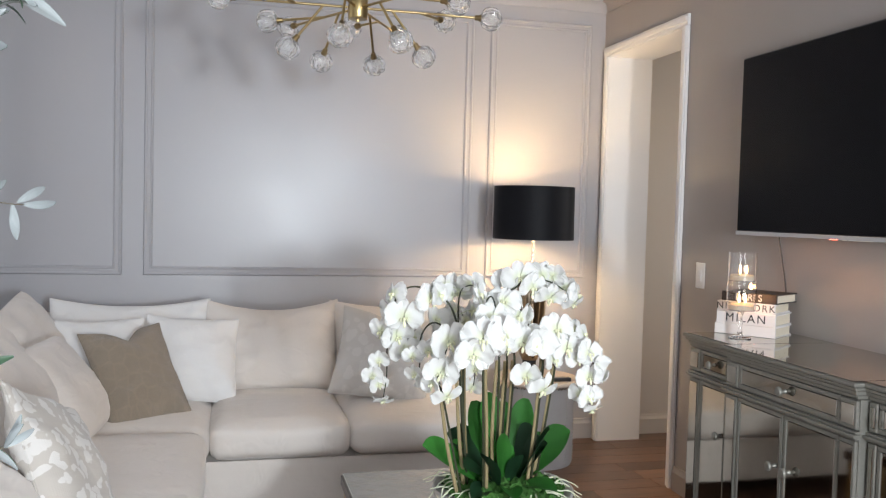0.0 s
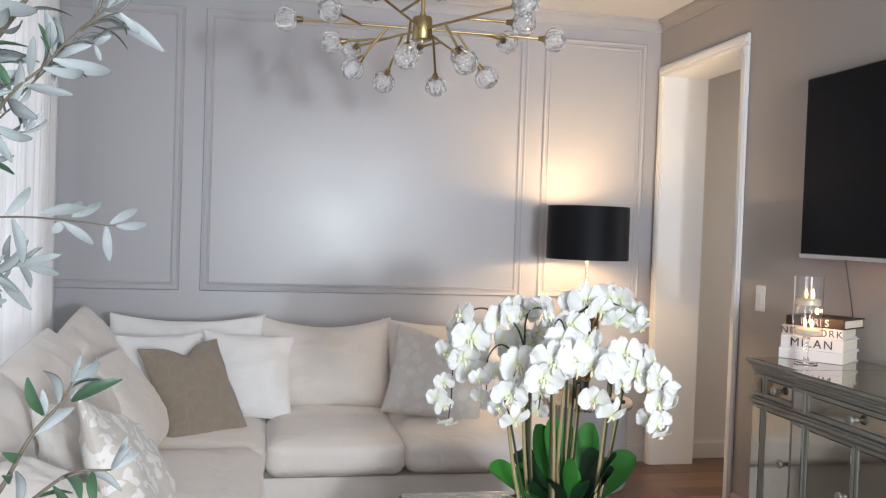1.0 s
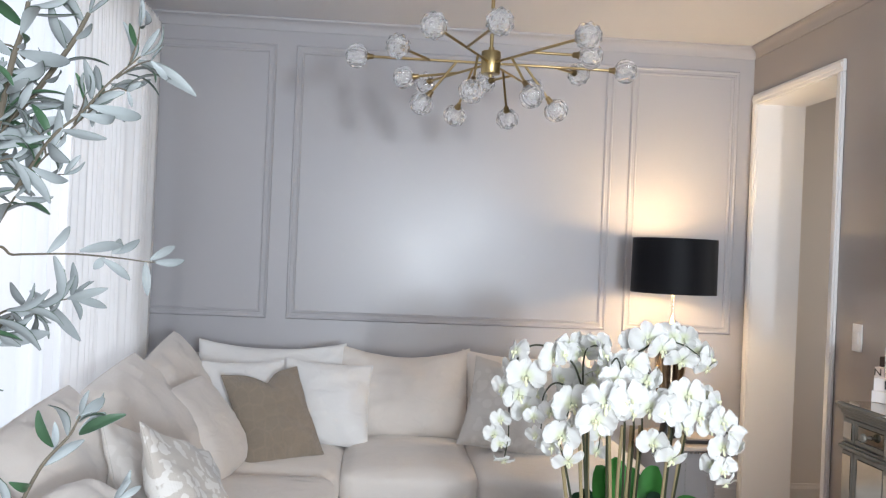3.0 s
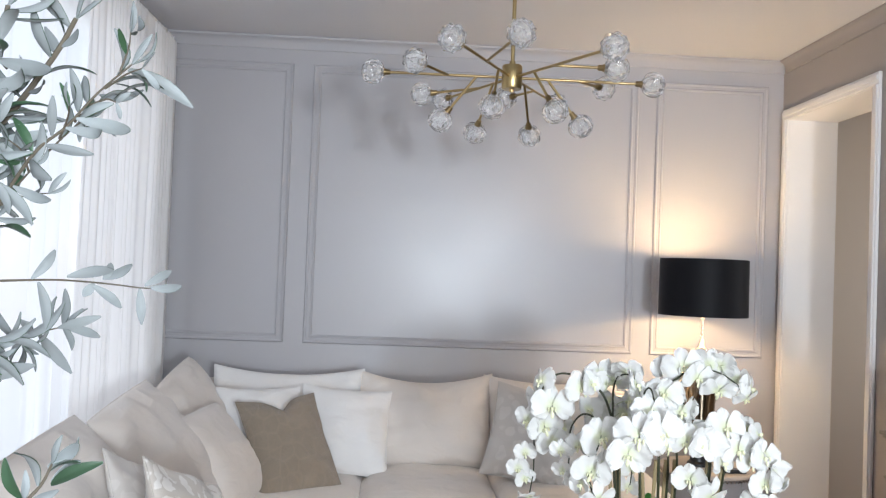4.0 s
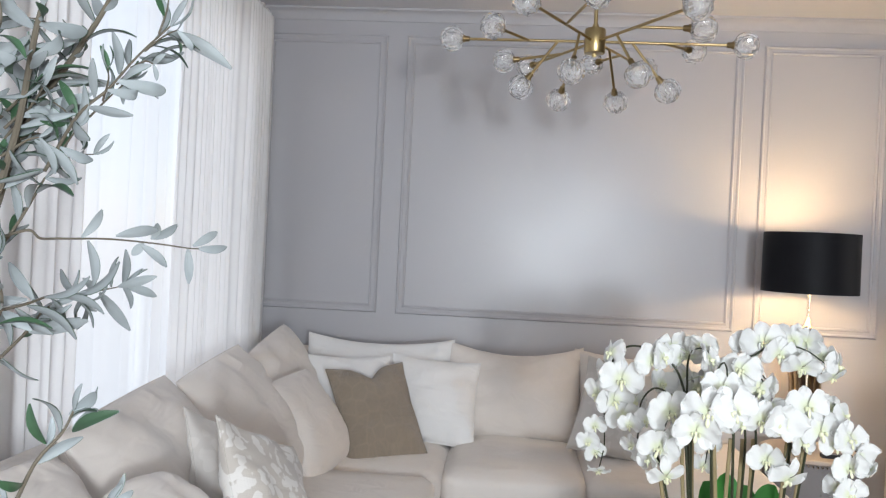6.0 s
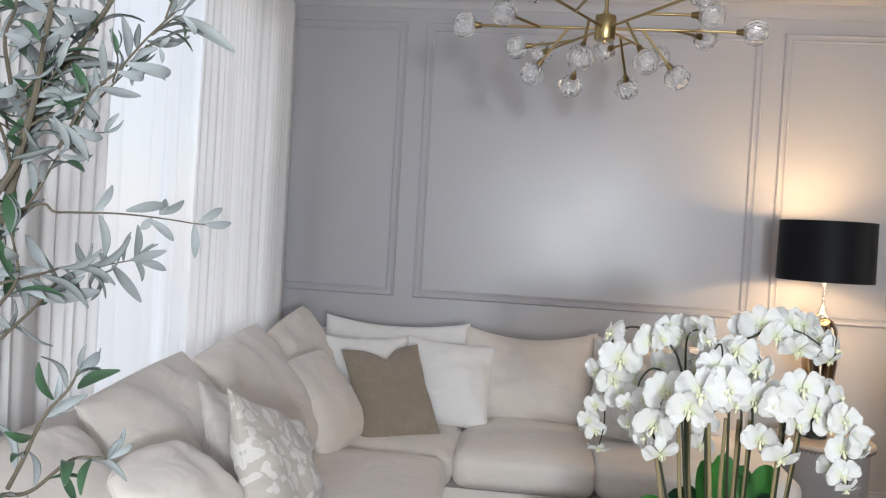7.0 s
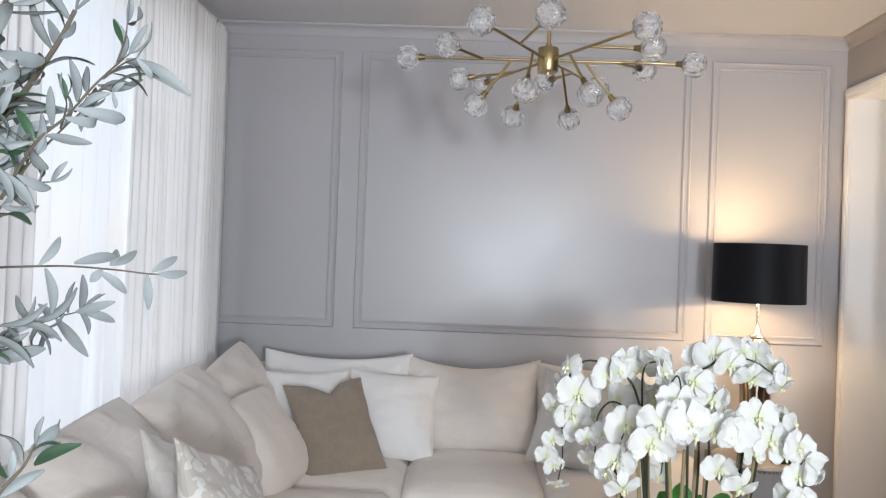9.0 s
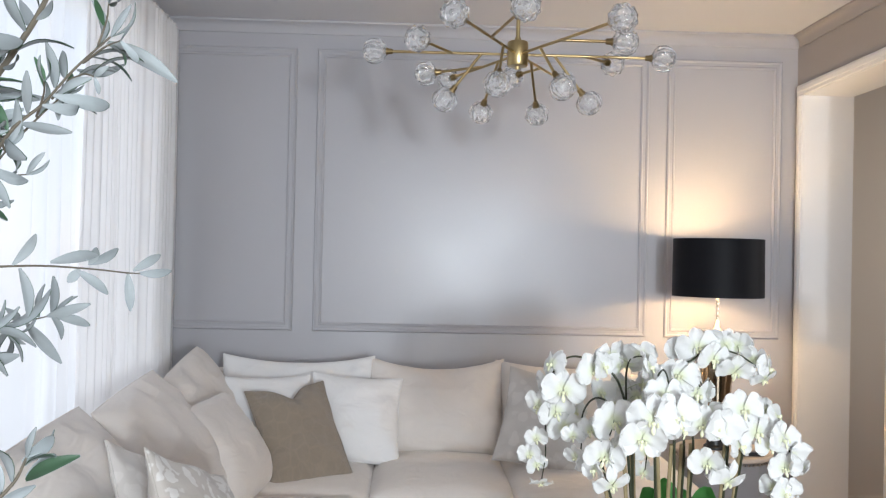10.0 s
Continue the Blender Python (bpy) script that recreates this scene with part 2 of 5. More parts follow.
M_INK = mat("black_ink", (0.02, 0.02, 0.02), 0.6, var=0.05)
M_INKW = mat("white_ink", (0.75, 0.74, 0.72), 0.6, var=0.05)
M_FLAME = glow("flame", (1.0, 0.58, 0.25), 30.0)
M_LED = glow("red_indicator", (1.0, 0.12, 0.05), 4.0)
M_BULB = glow("lit_bulb", (1.0, 0.72, 0.42), 25.0)
M_DARKWOOD = mat("dark_brown_wood", (0.05, 0.03, 0.02), 0.3, var=0.2, scale=6, stretch=(8, 1, 1))
M_PETAL = voile("white_petal", (0.875, 0.872, 0.845), 0.30, 0.0)
_t = M_PETAL.node_tree
_co, _ln, _cr = _t.nodes.new("ShaderNodeTexCoord"), _t.nodes.new("ShaderNodeVectorMath"), _t.nodes.new("ShaderNodeValToRGB")
_ln.operation = "LENGTH"
_t.links.new(_co.outputs["Object"], _ln.inputs[0]), _t.links.new(_ln.outputs["Value"], _cr.inputs[0])
_cr.color_ramp.elements[0].position, _cr.color_ramp.elements[1].position = 0.007, 0.022  # pale green throat
_cr.color_ramp.elements[0].color, _cr.color_ramp.elements[1].color = (0.90, 0.95, 0.68, 1), (1, 1, 1, 1)
_mx, _bs = _t.nodes.new("ShaderNodeVectorMath"), _t.nodes["Principled BSDF"]
_mx.operation = "MULTIPLY"
_t.links.new(_bs.inputs["Base Color"].links[0].from_socket, _mx.inputs[0]), _t.links.new(_cr.outputs[0], _mx.inputs[1])
_t.links.new(_mx.outputs[0], _bs.inputs["Base Color"])
M_BLACKCLOTH.node_tree.nodes["Principled BSDF"].inputs["Specular IOR Level"].default_value = 0.15
M_SCREEN.node_tree.nodes["Principled BSDF"].inputs["Specular IOR Level"].default_value = 0.12
M_WALL.node_tree.nodes["Principled BSDF"].inputs["Specular IOR Level"].default_value = 0.62


# ---- mesh helpers ----
def world_of(ob):
    return (world_of(ob.parent) if ob.parent else Matrix()) @ ob.matrix_basis


def thing(name, at=(0, 0, 0), label="", category="", group="", kind=""):
    ob = new(name)
    ob.empty_display_size = 0.05
    ob.location = at
    return tagged(ob, label, category, group, kind)


def mesh_of(name, bm, *mats, smooth=False):
    bmesh.ops.recalc_face_normals(bm, faces=bm.faces)
    me = bpy.data.meshes.new(name)
    bm.to_mesh(me)
    bm.free()
    for m in mats:
        me.materials.append(m)
    if smooth:
        me.shade_smooth()
        me.set_sharp_from_angle(angle=radians(40))
    return me


def part(name, bm, material, parent, label="", smooth=False, kind=""):
    """Links a mesh drawn in world coordinates under its thing."""
    w = world_of(parent)
    bmesh.ops.transform(bm, matrix=w.inverted(), verts=bm.verts)
    ob = new(name, mesh_of(name, bm, *(material if isinstance(material, tuple) else (material,)), smooth=smooth))
    ob.parent = parent
    return tagged(ob, label, kind=kind)


def piece(name, me, m, parent, label=""):
    ob = new(name, me)
    ob.parent = parent
    ob.matrix_basis = world_of(parent).inverted() @ m
    return tagged(ob, label)


def solid(name, bm, material, label="", category="", kind="", group="", smooth=False, at=(0, 0, 0)):
    bmesh.ops.translate(bm, verts=bm.verts, vec=-Vector(at))
    ob = new(name, mesh_of(name, bm, *(material if isinstance(material, tuple) else (material,)), smooth=smooth))
    ob.location = at
    return tagged(ob, label, category, group, kind)


def boxes(*spans, bevel=0.0, seg=1):
    """One mesh out of boxes (x0, x1, y0, y1, z0, z1)."""
    bm = bmesh.new()
    for x0, x1, y0, y1, z0, z1 in spans:
        bmesh.ops.create_cube(bm, size=1, matrix=Matrix.Translation(((x0 + x1) / 2, (y0 + y1) / 2, (z0 + z1) / 2))
                              @ Matrix.Diagonal((x1 - x0, y1 - y0, z1 - z0, 1)))
    if bevel:
        bmesh.ops.bevel(bm, geom=bm.edges[:], offset=bevel, segments=seg, affect="EDGES", profile=0.7)
    return bm


def soft_box(x0, x1, y0, y1, z0, z1, r=0.05, n=10, bulge=0.0, wob=0.0, seed=0):
    """A rounded, slightly crowned upholstery block."""
    bm = bmesh.new()
    bmesh.ops.create_cube(bm, size=2)
    bmesh.ops.subdivide_edges(bm, edges=bm.edges[:], cuts=n, use_grid_fill=True)
    h = Vector(((x1 - x0) / 2, (y1 - y0) / 2, (z1 - z0) / 2))
    c = Vector(((x1 + x0) / 2, (y1 + y0) / 2, (z1 + z0) / 2))
    for v in bm.verts:
        u = v.co.copy()
        # denser towards the edges, so that the rounding is smooth
        p = Vector([math.copysign(abs(q) ** 0.7, q) * e for q, e in zip(u, h)])
        core = Vector([max(-e + r, min(e - r, q)) for q, e in zip(p, h)])
        d = p - core
        p = core + (d.normalized() * r if d.length > 1e-9 else d)
        s = (1 - u.x ** 2) * (1 - u.y ** 2)
        p.z += bulge * s * (1 if u.z > 0 else -0.2) * abs(u.z)
        p.y += math.copysign(bulge * 0.5, u.y) * (1 - u.x ** 2) * (1 - u.z ** 2) * abs(u.y)
        p.x += math.copysign(bulge * 0.4, u.x) * (1 - u.y ** 2) * (1 - u.z ** 2) * abs(u.x)
        if wob:
            k = noise.noise_vector((p + c) * 5 + Vector((seed, 0, 0)))
            p += k * wob
        v.co = p + c
    return bm


def lathe(profile, at, n=24):
    """A turned body: rows of (radius, height) round a standing axis."""
    bm = bmesh.new()
    rings = []
    for r, z in profile:
        rings.append([bm.verts.new((at[0] + r * math.cos(a), at[1] + r * math.sin(a), at[2] + z))
                      for a in (2 * math.pi * i / n for i in range(n))] if r > 1e-6 else [bm.verts.new((at[0], at[1], at[2] + z))])
    for a, b in zip(rings, rings[1:]):
        for i in range(n):
            j = (i + 1) % n
            if len(a) == 1 and len(b) > 1:
                bm.faces.new((a[0], b[i], b[j]))
            elif len(b) == 1 and len(a) > 1:
                bm.faces.new((a[i], a[j], b[0]))
            elif len(a) > 1:
                bm.faces.new((a[i], a[j], b[j], b[i]))
    return bm


def tube(points, r0, r1=None, n=8, bm=None):
    """A round rod along points, from radius r0 to r1, closed at its ends."""
    bm = bm or bmesh.new()
    pts = [Vector(p) for p in points]
    r1 = r0 if r1 is None else r1
    rings, side = [], None
    for i, p in enumerate(pts):
        d = (pts[min(i + 1, len(pts) - 1)] - pts[max(i - 1, 0)]).normalized()
        if side is None:
            side = d.orthogonal().normalized()
        side = (side - d * side.dot(d)).normalized()
        up = d.cross(side)
        r = r0 + (r1 - r0) * i / max(1, len(pts) - 1)
        rings.append([bm.verts.new(p + r * (math.cos(a) * side + math.sin(a) * up)) for a in (2 * math.pi * k / n for k in range(n))])
    for a, b in zip(rings, rings[1:]):
        for k in range(n):
            bm.faces.new((a[k], a[(k + 1) % n], b[(k + 1) % n], b[k]))
    bm.faces.new(rings[0][::-1]), bm.faces.new(rings[-1])
    return bm


def curve(points, steps=8):
    """Catmull-Rom through points."""
    p = [Vector(q) for q in points]
    p = [2 * p[0] - p[1]] + p + [2 * p[-1] - p[-2]]
    out = []
    for i in range(1, len(p) - 2):
        for k in range(steps):
            t = k / steps
            out.append(0.5 * (2 * p[i] + (p[i + 1] - p[i - 1]) * t + (2 * p[i - 1] - 5 * p[i] + 4 * p[i + 1] - p[i + 2]) * t * t
                              + (3 * p[i] - p[i - 1] - 3 * p[i + 1] + p[i + 2]) * t ** 3))
    return out + [p[-2]]


def sweep_x(profile, x0, x1):
    """A moulding along x: profile rows of (y, z)."""
    bm = bmesh.new()
    a = [bm.verts.new((x0, y, z)) for y, z in profile]
    b = [bm.verts.new((x1, y, z)) for y, z in profile]
    k = len(profile)
    for i in range(k):
        bm.faces.new((a[i], a[(i + 1) % k], b[(i + 1) % k], b[i]))
    bm.faces.new(a[::-1]), bm.faces.new(b)
    return bm


def sweep_y(profile, y0, y1):
    bm = sweep_x(profile, y0, y1)
    for v in bm.verts:
        v.co = Vector((v.co.y, v.co.x, v.co.z))
    return bm
# ---- the room ----
WALL = (("wall_north", boxes((LEFT_X - 0.12, 0.0, 0.0, 0.12, 0, CEIL)), M_WALL, "grey satin wall with applied panel mouldings"),
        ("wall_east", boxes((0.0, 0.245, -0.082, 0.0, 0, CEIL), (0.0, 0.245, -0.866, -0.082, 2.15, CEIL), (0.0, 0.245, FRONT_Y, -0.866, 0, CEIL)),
         M_WALL_R, "satin wall with shade put into its colour and a cased doorway"),
        ("wall_west", boxes((LEFT_X - 0.12, LEFT_X, -0.35, 0.0, 0, CEIL), (LEFT_X - 0.12, LEFT_X, FRONT_Y, -2.15, 0, CEIL),
                            (LEFT_X - 0.12, LEFT_X, -2.15, -0.35, 0, 0.3), (LEFT_X - 0.12, LEFT_X, -2.15, -0.35, 2.26, CEIL)),
         M_WALL, "grey wall with a wide curtained window"),
        ("wall_south", boxes((LEFT_X - 0.12, -2.25, FRONT_Y - 0.12, FRONT_Y, 0, CEIL), (-0.65, 0.15, FRONT_Y - 0.12, FRONT_Y, 0, CEIL),
                             (-2.25, -0.65, FRONT_Y - 0.12, FRONT_Y, 0, 0.57), (-2.25, -0.65, FRONT_Y - 0.12, FRONT_Y, 2.07, CEIL)), M_WALL, "plain grey wall with a window"),
        ("hall_wall_end", boxes((0.15, 1.4, 0.04, 0.14, 0, CEIL)), M_HALL, "beige hallway wall beyond the doorway"),
        ("hall_wall_side", boxes((1.4, 1.5, -2.2, -1.45, 0, CEIL), (1.4, 1.5, -0.55, 0.14, 0, CEIL), (1.4, 1.5, -1.45, -0.55, 0, 0.75), (1.4, 1.5, -1.45, -0.55, 2.05, CEIL)), M_HALL, "beige hallway side wall"),
        ("hall_wall_near", boxes((0.15, 1.5, -2.3, -2.2, 0, CEIL)), M_HALL, "beige hallway near wall"))
for _n, _m, _mt, _l in WALL:
    solid(_n, _m, _mt, _l, "wall", "structure")
solid("ceiling", boxes((LEFT_X - 0.12, 1.5, FRONT_Y - 0.12, 0.14, CEIL, CEIL + 0.1)), M_CEIL, "smooth warm white painted ceiling", "ceiling", "structure")

CROWN = ((0.0, CEIL - 0.062), (-0.008, CEIL - 0.062), (-0.012, CEIL - 0.052), (-0.014, CEIL - 0.034), (-0.028, CEIL - 0.016), (-0.040, CEIL - 0.011),
         (-0.042, CEIL - 0.001), (0.0, CEIL - 0.001))
solid("trim_crown_north", sweep_x(CROWN, LEFT_X, 0.0), M_TRIM, "narrow grey crown moulding under the ceiling", "crown moulding", "structure", smooth=True)
solid("trim_crown_east", sweep_y(CROWN, FRONT_Y, -0.042), M_WALL_R, "narrow crown moulding under the ceiling, in the shaded wall colour", "crown moulding", "structure", smooth=True)
BASE = ((0.0, 0.0), (-0.016, 0.0), (-0.016, 0.085), (-0.010, 0.100), (-0.008, 0.112), (0.0, 0.112))
solid("baseboard_north", sweep_x(BASE, LEFT_X, 0.0), M_WALL, "painted grey baseboard", "baseboard", "structure")
solid("baseboard_east", sweep_y(BASE, FRONT_Y, -0.925), M_WALL_R, "painted baseboard in the shaded wall colour", "baseboard", "structure")
_b = sweep_x([(y + 0.04, z) for y, z in BASE], 0.247, 1.4)
solid("baseboard_hall", _b, M_HALL, "beige hallway baseboard with a moulded top", "baseboard", "structure")


def panel_frame(x0, x1, z0, z1, w=0.044):
    """A mitred picture-frame moulding on the back wall."""
    bm = bmesh.new()
    prof = ((0.0, 0.0), (0.002, 0.006), (0.006, 0.011), (0.012, 0.010), (0.017, 0.006), (0.030, 0.006), (0.035, 0.009), (w - 0.002, 0.006), (w, 0.0))
    rings = []
    for i, d in prof:
        rings.append([bm.verts.new(p) for p in ((x0 + i, -d, z0 + i), (x1 - i, -d, z0 + i), (x1 - i, -d, z1 - i), (x0 + i, -d, z1 - i))])
    for a, b in zip(rings, rings[1:]):
        for k in range(4):
            bm.faces.new((a[k], a[(k + 1) % 4], b[(k + 1) % 4], b[k]))
    return bm


for _x0, _x1, _l in ((-3.168, -2.538, "narrow grey panel moulding beside the curtain"), (-2.440, -0.762, "wide grey panel moulding over the sofa"),
                     (-0.671, -0.080, "narrow grey panel moulding behind the lamp")):
    solid("trim_panel", panel_frame(_x0, _x1, 0.911, 2.323), M_TRIM, _l, "panel moulding", "structure", at=(_x0, 0, 0.911))

# doorway: jambs and casing
_d = thing("door_frame", (0.0, -0.47, 0), "white painted door casing and jambs, open doorway", "door frame", kind="structure")
part("jamb", boxes((-0.004, 0.251, -0.084, -0.074, 0, 2.15)), M_WHITE, _d)
part("jamb", boxes((-0.004, 0.251, -0.874, -0.864, 0, 2.15)), M_WHITE, _d)
part("head_jamb", boxes((-0.004, 0.251, -0.864, -0.084, 2.140, 2.151)), M_WHITE, _d)
for _y0, _y1 in ((-0.082, -0.026), (-0.920, -0.866)):
    part("casing", boxes((-0.016, -0.001, _y0, _y1, 0, 2.142), (-0.022, -0.014, _y0 + 0.008, _y1 - 0.02 if _y0 < -0.5 else _y1 - 0.02, 0, 2.142), bevel=0.003), M_WHITE, _d)
part("head_casing", boxes((-0.0165, -0.001, -0.920, -0.026, 2.143, 2.197), (-0.0225, -0.014, -0.912, -0.034, 2.16, 2.185), bevel=0.003), M_WHITE, _d)

# window in the west wall, behind the curtains
_w = thing("window_1", (LEFT_X - 0.06, -1.62, 0.3), "white framed window behind sheer curtains", "window", kind="structure")
part("window_frame", boxes((LEFT_X - 0.10, LEFT_X - 0.02, -2.15, -2.10, 0.3, 2.26), (LEFT_X - 0.10, LEFT_X - 0.02, -0.40, -0.35, 0.3, 2.26),
                           (LEFT_X - 0.10, LEFT_X - 0.02, -2.10, -0.40, 0.3, 0.36), (LEFT_X - 0.10, LEFT_X - 0.02, -2.10, -0.40, 2.20, 2.26),
                           (LEFT_X - 0.08, LEFT_X - 0.04, -1.26, -1.24, 0.36, 2.20)), M_WHITE, _w)
part("window_sill", boxes((LEFT_X - 0.02, LEFT_X + 0.02, -2.20, -0.30, 0.27, 0.30), bevel=0.004), M_WHITE, _w)


_w = thing("window_2", (-1.45, FRONT_Y, 0.57), "white framed window facing the panelled wall", "window", kind="structure")
part("window_frame", boxes((-2.25, -2.245, FRONT_Y - 0.09, FRONT_Y + 0.012, 0.57, 2.07), (-0.655, -0.65, FRONT_Y - 0.09, FRONT_Y + 0.012, 0.57, 2.07),
                           (-2.245, -0.655, FRONT_Y - 0.09, FRONT_Y + 0.012, 0.57, 0.574), (-2.245, -0.655, FRONT_Y - 0.09, FRONT_Y + 0.012, 2.066, 2.07)), M_WHITE, _w)
part("window_sill", boxes((-2.3, -0.6, FRONT_Y + 0.012, FRONT_Y + 0.06, 0.54, 0.57), bevel=0.004), M_WHITE, _w)


def drape(name, y0, y1, z0, z1, x, folds, amp, material, label, seed, pinch=0.0, lean=0.0):
    """A hanging cloth with uneven folds, gathered at its head."""
    rnd = random.Random(seed)
    nu, nv = folds * 10, 22
    ph = [rnd.uniform(-0.5, 0.5) for _ in range(folds + 2)]
    am = [rnd.uniform(0.55, 1.25) for _ in range(folds + 2)]
    bm = bmesh.new()
    rows = []
    for j in range(nv + 1):
        v = j / nv
        row = []
        for i in range(nu + 1):
            u = i / nu
            k = (u + 0.030 * math.sin(2 * math.pi * u * 1.7 + seed) + 0.014 * math.sin(2 * math.pi * u * 4.3 + 2 * seed)) * folds
            k = max(0.0, min(folds, k))
            a, f = int(k), k - int(k)
            p, q = ph[a] * (1 - f) + ph[a + 1] * f, am[a] * (1 - f) + am[a + 1] * f
            head = 0.45 + 0.55 * min(1.0, (1 - v) * 5)
            dx = amp * q * head * (math.sin(2 * math.pi * k + p) + 0.25 * math.sin(4 * math.pi * k + 3 * p + v * 2) + 0.15 * math.sin(2 * math.pi * k * 0.31 + v * 3 + seed))
            dy = 0.3 * amp * math.cos(2 * math.pi * k + p + v * 0.8) * (0.4 + 0.6 * (1 - v))
            zz = z0 + (z1 - z0) * v + (pinch * (abs(math.sin(math.pi * k + p / 2)) - 1) if j == nv else 0)
            yy = y0 + (y1 - y0) * u
            yy += lean * (1 - v) * (u - 0.5) + 0.01 * math.sin(5 * v + 9 * u + seed)
            row.append(bm.verts.new((x + dx, yy + dy, zz)))
        rows.append(row)
    ob = thing(name, (x, (y0 + y1) / 2, z0), label, "curtain", "curtains at the window")
    cut = nv - 1
    for piece_name, lo, hi in (("cloth", 0, cut), ("heading", cut, nv)):
        pb = bmesh.new()
        vs = [[pb.verts.new(v.co) for v in row] for row in rows[lo:hi + 1]]
        for a, b in zip(vs, vs[1:]):
            for i in range(nu):
                pb.faces.new((a[i], a[i + 1], b[i + 1], b[i]))
        part(piece_name, pb, material, ob, "gathered pleated heading" if lo else "", smooth=True)
    bm.free()
    return ob


DRX = LEFT_X + 0.085
for _y0, _y1, _f, _s, _l in ((-1.30, -0.17, 23, 3, "white pleated floor-length drape beside the panelled wall"), (-3.05, -1.96, 19, 8, "white pleated floor-length drape behind the olive tree")):
    drape("drape", _y0, _y1, 0.012, 2.372, DRX, _f, 0.0125, M_DRAPE, _l, _s, pinch=0.018)
drape("sheer_curtain", -2.06, -1.18, 0.02, 2.36, LEFT_X + 0.045, 7, 0.016, M_SHEER, "translucent white sheer curtain glowing with daylight", 5)
_t = thing("curtain_track", (DRX, -1.6, 2.375), "slim white curtain track fixed near the ceiling", "curtain track")
part("rail", boxes((DRX - 0.055, DRX - 0.03, -3.1, -0.16, 2.375, 2.40), bevel=0.003), M_WHITE, _t)
for _y in (-3.0, -2.1, -1.2, -0.25):
    part("bracket", boxes((LEFT_X, DRX - 0.03, _y - 0.012, _y + 0.012, 2.382, 2.405)), M_WHITE, _t)


# ---- sofa ----
sofa = thing("sectional_sofa", (-2.4, -0.9, 0), "cream linen corner sofa with loose cushions against the wall", "sofa")
part("base", soft_box(-3.0, -0.775, -1.02, -0.06, 0.05, 0.258, 0.02, 6), M_LINEN, sofa, smooth=True)
part("base", soft_box(-3.0, -2.125, -3.02, -1.025, 0.05, 0.258, 0.02, 6), M_LINEN, sofa, smooth=True)
part("back_frame", soft_box(-3.0, -0.775, -0.20, -0.05, 0.272, 0.74, 0.04, 8), M_LINEN, sofa, smooth=True)
part("back_frame", soft_box(-3.02, -2.88, -3.02, -0.205, 0.272, 0.74, 0.04, 8), M_LINEN, sofa, smooth=True)
for _k, (_x0, _x1, _y0, _y1, _z) in enumerate(((-2.86, -2.092, -1.10, -0.205, 0.405), (-2.088, -1.535, -1.075, -0.205, 0.41), (-1.531, -0.772, -1.075, -0.205, 0.41),
                                              (-2.87, -2.10, -2.00, -1.125, 0.412), (-2.87, -2.10, -3.02, -2.005, 0.412))):
    part("seat_cushion", soft_box(_x0, _x1, _y0, _y1, 0.262, _z, 0.05, 12, 0.022, 0.004, _k), M_LINEN, sofa, smooth=True)
for _x, _y in ((-2.95, -0.12), (-0.88, -0.12), (-0.88, -0.9), (-2.18, -0.9), (-2.95, -2.94), (-2.18, -2.94)):
    part("foot", lathe(((0, 0), (0.02, 0), (0.028, 0.052), (0, 0.052)), (_x, _y, 0), 12), M_DARKWOOD, sofa)


